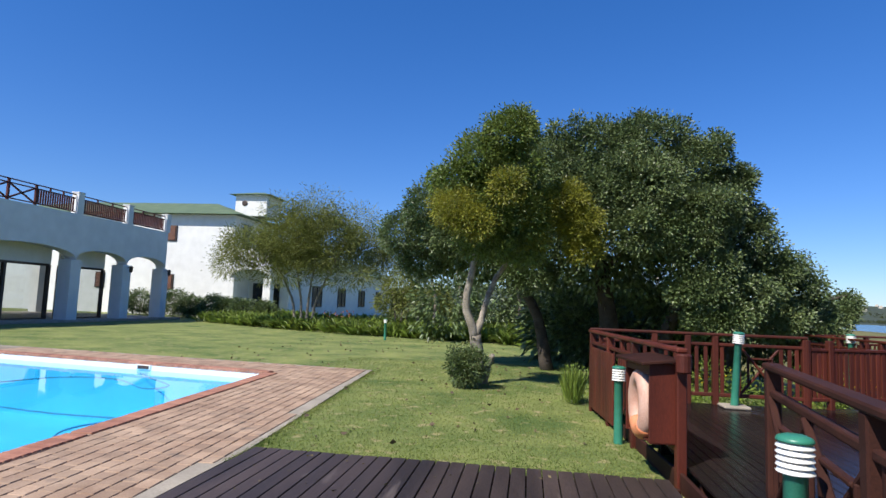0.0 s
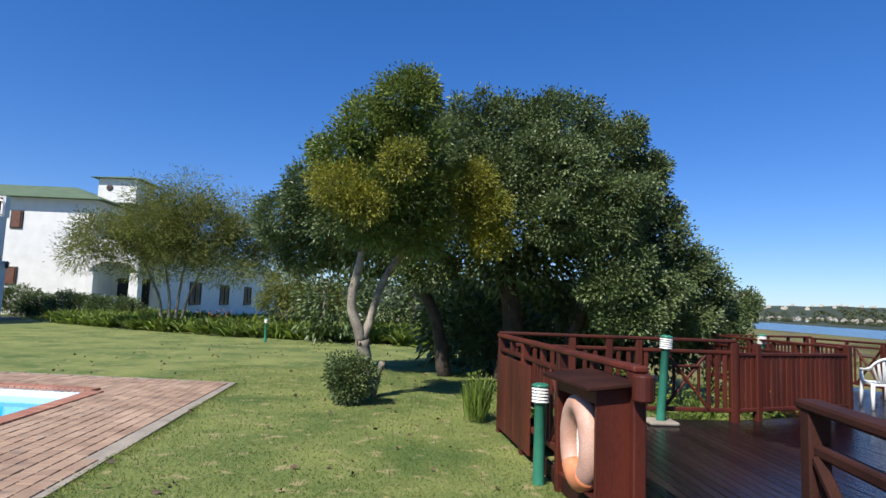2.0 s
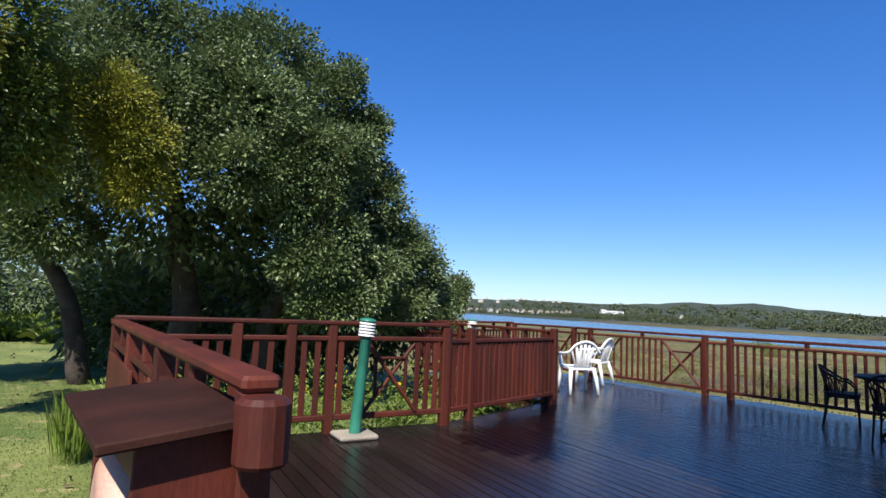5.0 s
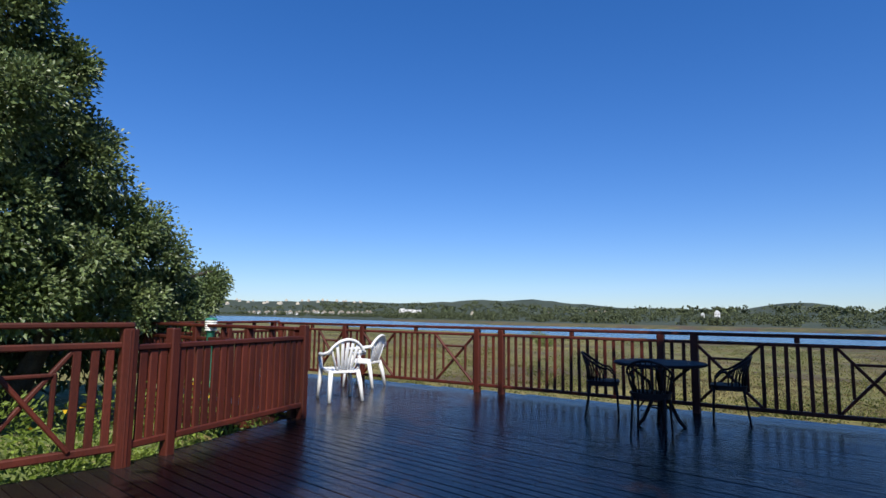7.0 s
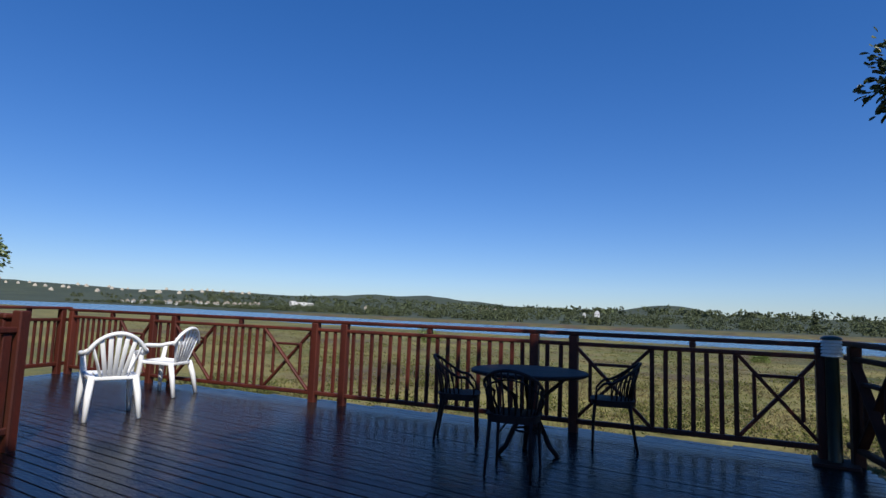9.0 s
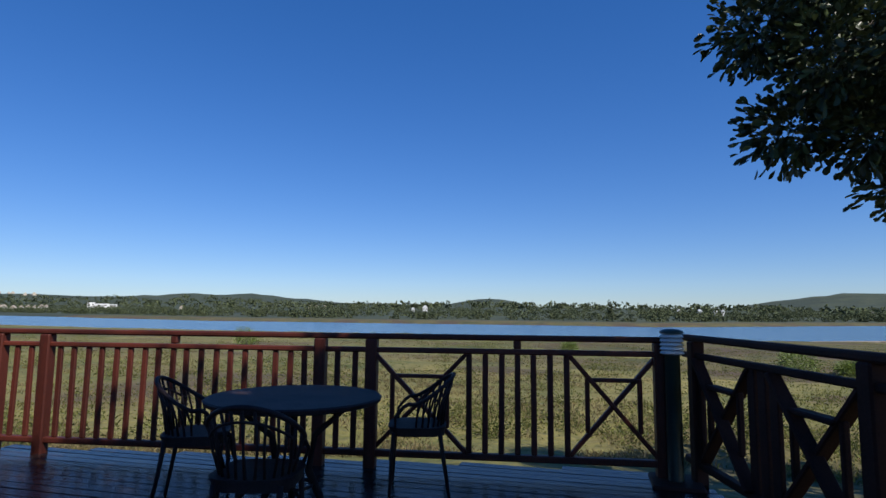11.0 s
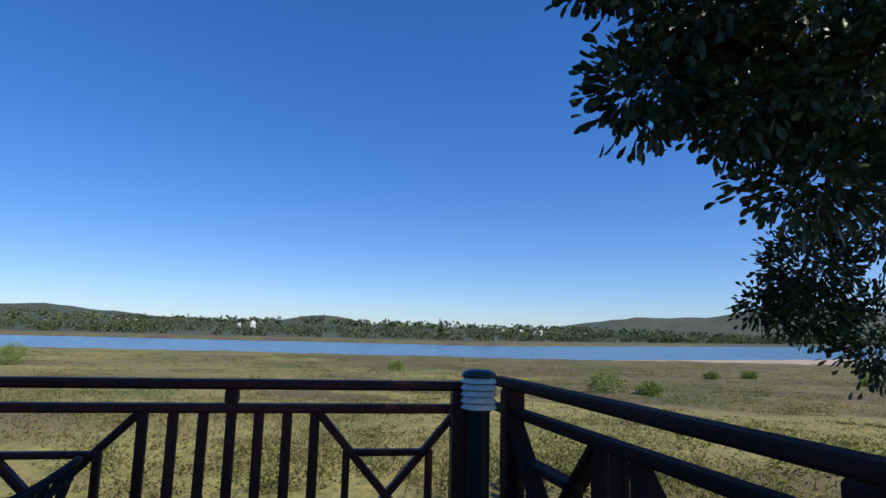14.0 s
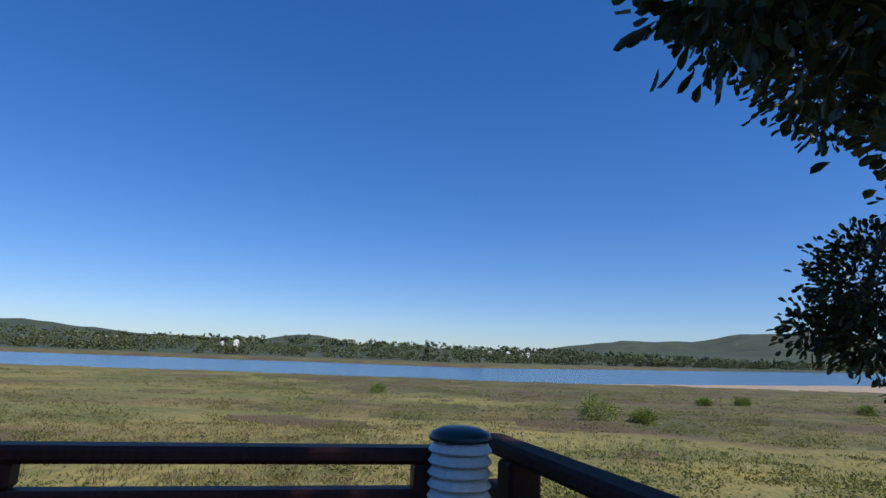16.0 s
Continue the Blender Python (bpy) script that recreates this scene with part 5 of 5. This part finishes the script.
def grasses():
    n = 52000
    x, y = rng.uniform(-5.5, 1.05, n), 4.22 + rng.random(n) ** 1.8 * 11
    keep = [not inside(PAVED, a, b) for a, b in zip(x, y)]
    x, y = x[keep], y[keep]
    m = 5200
    fy = 3.9 + rng.random(m) ** 1.3 * 8.0
    fx = np.interp(fy, [4.4, 11.95], [-3.25, -3.95]) + np.abs(rng.normal(size=m)) * 0.09 - 0.035
    ex = rng.uniform(-3.1, 1.1, 2600)
    x, y = np.concatenate([x, fx, ex]), np.concatenate([y, fy, 4.20 + np.abs(rng.normal(size=2600)) * 0.07])
    q = np.column_stack([x, y, [ground_z(a, b) - 0.004 for a, b in zip(x, y)]])
    w = np.column_stack([rng.normal(size=len(x)) * 0.6, rng.normal(size=len(x)) * 0.6, np.ones(len(x))])
    tagged(new("lawn_grass", leaf_data("lawn_grass", q, w, 0.042, 0.008, BLADE, 0.2)), "short mown green lawn grass", "grass", kind="stuff")
    k = 330
    q = np.column_stack([rng.uniform(-9.5, 0.6, k), 5.0 + rng.random(k) * 19, np.zeros(k)])
    q = np.array([p for p in q if not inside(PAVED, p[0], p[1])])
    q[:, 2] = [ground_z(a, b) + 0.03 for a, b in q[:, :2]]
    w = np.column_stack([rng.normal(size=(len(q), 2)), rng.normal(size=len(q)) * 0.15])
    tagged(new("fallen_leaves", leaf_data("fallen_leaves", q, w, 0.085, 0.055, LITTER, 0.0)), "scattered brown fallen leaves on the lawn", "leaves", kind="stuff")
    q = np.column_stack([rng.uniform(-2.9, 1.0, 60), rng.uniform(1.5, 4.1, 60), np.full(60, -0.092)])
    w = np.column_stack([rng.normal(size=(60, 2)), np.abs(rng.normal(size=60)) * 0.1])
    tagged(new("leaf_litter", leaf_data("leaf_litter", q, w, 0.045, 0.018, STRAW, 0.0)), "pale dry leaf litter on the walkway planks", "leaves", kind="stuff")
    tufts = 36000
    r, a = 9.9 + rng.random(tufts) ** 2.0 * 80, rng.uniform(-0.95, 1.05, tufts)
    tx, ty = 5 + r * np.cos(a), 4 + r * np.sin(a)
    ok = (tx > 10.1) & np.array([noise.noise(Vector((p * 0.22, q * 0.16, 7))) + 0.35 * noise.noise(Vector((p * 0.9, q * 0.7, 3))) > -0.10 + 0.25 * w for p, q, w in zip(tx, ty, rng.random(tufts) - 0.5)])
    tx, ty, r = tx[ok], ty[ok], r[ok]
    p, d, dry = [], [], []
    for x, y in zip(tx, ty):
        z = ground_z(x, y)
        k = 6
        p.append(np.tile([x, y, z - 0.02], (k, 1)) + rng.normal(size=(k, 3)) * [0.10, 0.10, 0])
        d.append(np.column_stack([rng.normal(size=k) * 0.45, rng.normal(size=k) * 0.45, np.ones(k)]))
        dry.append(np.full(k, noise.noise(Vector((x * 0.08, y * 0.08, 2))) + 0.25 * rng.normal() + 0.006 * (x - 30) + 0.018 * (y - 2) > 0.10))
    p, d, dry = np.concatenate(p), np.concatenate(d), np.concatenate(dry)
    tagged(new("meadow_grass", leaf_data("meadow_grass", p[~dry], d[~dry], 0.12, 0.026, MEADOW_LEAF, 0.25)), "green tufted grass of the salt meadow", "grass", kind="stuff")
    tagged(new("dry_grass", leaf_data("dry_grass", p[dry], d[dry], 0.15, 0.018, STRAW, 0.2)), "dry straw-coloured meadow grass", "grass", kind="stuff")
    c = []
    for _ in range(900):
        rr, aa = 11 + float(rng.random()) ** 1.4 * 75, float(rng.uniform(-0.9, 1.0))
        x, y = 5 + rr * math.cos(aa), 4 + rr * math.sin(aa)
        if x > 10.6 and noise.noise(Vector((x * 0.09, y * 0.09, 5))) > -0.15:
            k = float(rng.uniform(0.18, 0.5)) * (1 + rr / 60)
            c.append(((x, y, ground_z(x, y) + 0.06), (k, k * 1.5, 0.10 + 0.12 * k), 22))
    p, d = clump_points(c, 7, 0.09)
    tagged(new("meadow_shrubs", leaf_data("meadow_shrubs", p, d, 0.085, 0.034, MEADOW_LEAF)), "low green cushions in the salt meadow", "shrubs", kind="stuff")
    for x, y, r in ((32, -3.6, 0.75), (31.2, -5.1, 0.4), (48, 6, 0.5), (42, 28, 0.8), (60, 40, 1.0), (44, -14, 0.3), (46, -17.5, 0.35), (40, -21, 0.35)):
        z = ground_z(x, y)
        tree("meadow_bush", "low green bush in the salt meadow", [([(x, y, z - 0.1), (x, y, z + 0.3 * r)], 0.04, 0.02)], [], [("leaves", [((x, y, z + 0.45 * r), (r, r, 0.62 * r), 150)], 12, 0.13, 0.12, 0.04, LEAF_MID)], DARK_BARK, "bushes of the meadow", "bush")


grasses()


# ---- far shore ----
def far_shore():
    c = []
    for _ in range(1300):
        y = float(rng.uniform(-520, 640))
        back = float(rng.random() ** 1.6 * 240)
        x = far_bank(y) + 42 + back
        az = math.degrees(math.atan2(y - 4, x - 5))
        lump = noise.noise(Vector((az * 0.9, back * 0.02, 4))) + 0.6 * noise.noise(Vector((az * 2.7, 1, 8)))
        h = 1.9 + 1.5 * max(-0.6, lump) + float(rng.uniform(0, 1.0)) + back * 0.006
        if back < 120:
            h *= 1 + 0.75 * max(math.exp(-((az - q) / 1.1) ** 2) for q in (26.0, 21.2, 13.5, 6.1, -6.4, -10.0, -17.5))
        if lump < -0.25 and rng.random() < 0.7:
            continue
        z = max(-2.4, ground_z(x, y))
        wide = h * float(rng.uniform(0.8, 1.5))
        c.append(((x, y, z + h * 0.45), (h * 0.8, wide * 0.8, h * 0.6), 14))
        c.append(((x, y + wide * 0.5, z + h * 0.3), (h * 0.7, wide * 0.8, h * 0.4), 7))
    p, d = clump_points(c, 7, 0.34)
    tagged(new("far_woods", leaf_data("far_woods", p, d, 0.75, 0.62, LEAF_FAR)), "wooded far shore of the lagoon", "woods", kind="stuff")
    c = []
    for _ in range(450):
        y = float(rng.uniform(-700, 1000))
        x = float(rng.uniform(470, 900))
        h = float(rng.uniform(3, 7))
        c.append(((x, y, ground_z(x, y) + h * 0.4), (h, h * 1.4, h * 0.6), 9))
    p, d = clump_points(c, 5, 0.9)
    tagged(new("hillside_bush", leaf_data("hillside_bush", p, d, 3.0, 2.2, LEAF_FAR)), "dark bush on the hills beyond the lagoon", "woods", kind="stuff")
    x, y = 300, -3.5
    tree("cypress", "tall thin dark cypress on the far shore", [([(x, y, -2), (x, y, 6)], 0.3, 0.1)], [], [("leaves", [((x, y, 3.2), (0.7, 0.7, 4.6), 60)], 8, 0.2, 0.9, 0.5, LEAF_FAR)], DARK_BARK)

    def house(az, dist, el, w, h, gable=True, mat=PLASTER, roof=None, turn=0.0, depth=None):
        a = radians(az)
        x, y = 5.6 + dist * math.cos(a), 4.2 + dist * math.sin(a)
        z = ground_z(x, y) + el
        t = thing("far_house", "small white house on the far shore", "house", pose(x, y, z, 0, 0, az + turn), "houses across the lagoon")
        s = Shape().box(Matrix.Translation((0, 0, -2)), depth or w * 0.8, w, h + 2)
        part("walls", s, mat, t)
        if gable:
            e = (depth or w * 0.8) / 2 + 0.2
            s = Shape().prism([(-w / 2 - 0.3, h), (w / 2 + 0.3, h), (0, h + w * 0.55)], -e, e, lambda u, v, dd: (dd, u, v))
            part("roof", s, roof or mat, t)
        if dist < 1000:
            for k in (-0.25, 0.25):
                part("window", Shape().box(Matrix.Translation((-(depth or w * 0.8) / 2 - 0.03, k * w, h * 0.35)), 0.1, w * 0.16, h * 0.35), DARK_FRAME, t)
    cream = paint("cream_plaster", (0.45, 0.39, 0.30), (0.60, 0.54, 0.44), 1.0, 0.9, 0.05)
    brown = paint("brown_roof_tile", (0.30, 0.25, 0.20), (0.42, 0.36, 0.29), 1.0, 0.9, 0.05)
    house(16.4, 410, 1.0, 3.4, 2.2)
    house(17.6, 415, 0.6, 2.2, 1.5)
    for az, el, w in ((-7.6, 0.6, 2.2), (-9.3, 0.8, 2.6), (-10.6, 0.8, 2.2), (-11.2, 1.2, 2.0)):
        house(az, 430, el, w, 1.6, turn=20)
    for k, (dx, w, h) in enumerate(((0, 12, 3.6), (0.8, 7, 5), (-0.8, 8, 3))):
        house(45.2 + dx, 700, 1.2, w, h, False)
    for az in (39, 31.4, 27.6, 27.0, 26.2, -22, -24):
        house(az, 600, 0.2, 3.4, 1.6, True, cream, brown)
    for i in range(26):
        house(49 + i * 0.46 + float(rng.uniform(-0.15, 0.15)), 640 + float(rng.uniform(-20, 60)), float(rng.uniform(0, 0.8)), float(rng.uniform(2.8, 5)), 1.7, True, PLASTER, brown, float(rng.uniform(-30, 30)))
    for i in range(34):
        house(50 + i * 0.62 + float(rng.uniform(-0.25, 0.25)), 1500 + float(rng.uniform(-200, 300)), 0.5, float(rng.uniform(5, 8)), 2.0, True, cream, cream, float(rng.uniform(-30, 30)))


far_shore()


# ---- boards, planks and pavers ----
def clip_y(poly, x):
    """The stretches of y in which the line at x lies inside poly."""
    ys = []
    for i in range(len(poly)):
        (x1, y1), (x2, y2) = poly[i - 1], poly[i]
        if (x1 > x) != (x2 > x):
            ys.append(y1 + (y2 - y1) * (x - x1) / (x2 - x1))
    ys.sort()
    return list(zip(ys[::2], ys[1::2]))


pitch, x, meshes = 0.112, 1.32, {}
while x < 10.84:
    for y0, y1 in clip_y(DECK, x):
        y = y0
        while y1 - y > 0.15:
            ln = round(min(float(rng.uniform(2.6, 4.2)), y1 - y), 1)
            if y1 - y - ln < 0.5:
                ln = y1 - y
            key = round(ln, 2)
            if key not in meshes:
                meshes[key] = Shape().box(Matrix.Translation((0, key / 2, -0.032)), pitch - 0.009, key - 0.004, 0.032, 0.004).data("board", DECK_WOOD)
            o = new("board", meshes[key])
            o.parent, o.location = deck, (x, y, float(rng.uniform(-0.0015, 0.0015)))
            o.rotation_euler = (0, radians(float(rng.normal() * 0.35)), 0)
            y += ln
    x += pitch
plank = Shape().box(Matrix.Translation((0, -4.0, -0.04)), 0.138, 8.0, 0.04, 0.006).data("plank", WALK_WOOD)
x = -3.02
while x < 1.14:
    o = new("plank", plank)
    o.parent, o.location = walkway, (x, 4.2 + float(rng.uniform(-0.012, 0.012)), -0.1 + float(rng.uniform(-0.003, 0.003)))
    o.rotation_euler = (0, radians(float(rng.normal() * 0.4)), 0)
    x += 0.149
part("edge_beam", Shape().beam((-3.1, 4.1, -0.22), (1.15, 4.1, -0.22), 0.05, 0.14), DARK_WOOD, walkway)

inner, outer = grow(POOL, 0.16), grow(PAVED, -0.14)
brick = Shape().box(Matrix.Translation((0, 0, -0.05)), 0.154, 0.224, 0.05, 0.009)
brick_data = brick.data("brick", BRICK)
turn = radians(4.2)
spots, rest = [], Shape()
for row in range(-4, 80):
    for col in range(-130, 40):
        u, w = col * 0.165, (row + 0.5 * (col % 2)) * 0.233
        x, y = -3.6 + u * math.cos(turn) - w * math.sin(turn), u * math.sin(turn) + w * math.cos(turn)
        if y > 0.5 and x > -14 and inside(outer, x, y) and not inside(inner, x, y):
            spots.append((x, y))
spots.sort(key=lambda p: math.hypot(p[0] + 3.8, p[1] - 4.5))
for i, (x, y) in enumerate(spots):
    m = pose(x, y, -0.166 + float(rng.uniform(-0.004, 0.002)), float(rng.normal() * 0.5), float(rng.normal() * 0.5), math.degrees(turn) + float(rng.normal() * 0.6))
    if i < 300:
        o = new("brick", brick_data)
        o.parent, o.matrix_basis = paved, m
    else:
        rest.box(m @ Matrix.Translation((0, 0, -0.05)), 0.154, 0.224, 0.05, 0.009 if y < 9 else 0)
part("bricks_beyond", rest, BRICKS_FAR, paved, kind="stuff")
cope = Shape().box(Matrix.Translation((0, 0, -0.06)), 0.1115, 0.26, 0.065, 0.008).data("coping_brick", COPING)
for i in (1, 2, 3):
    a, b = Vector(POOL[i - 1]), Vector(POOL[i])
    d = (b - a).normalized()
    yaw = math.degrees(math.atan2(d.y, d.x))
    nrm = Vector((d.y, -d.x))
    k = int((b - a).length / 0.115)
    for j in range(k):
        p = a + d * (j + 0.5) * 0.115
        if p.y < 1.5 or p.x < -14:
            continue
        q = p + nrm * 0.12
        o = new("coping_brick", cope)
        o.parent, o.matrix_basis = paved, pose(q.x, q.y, -0.155 + float(rng.uniform(-0.002, 0.002)), 0, 0, yaw)
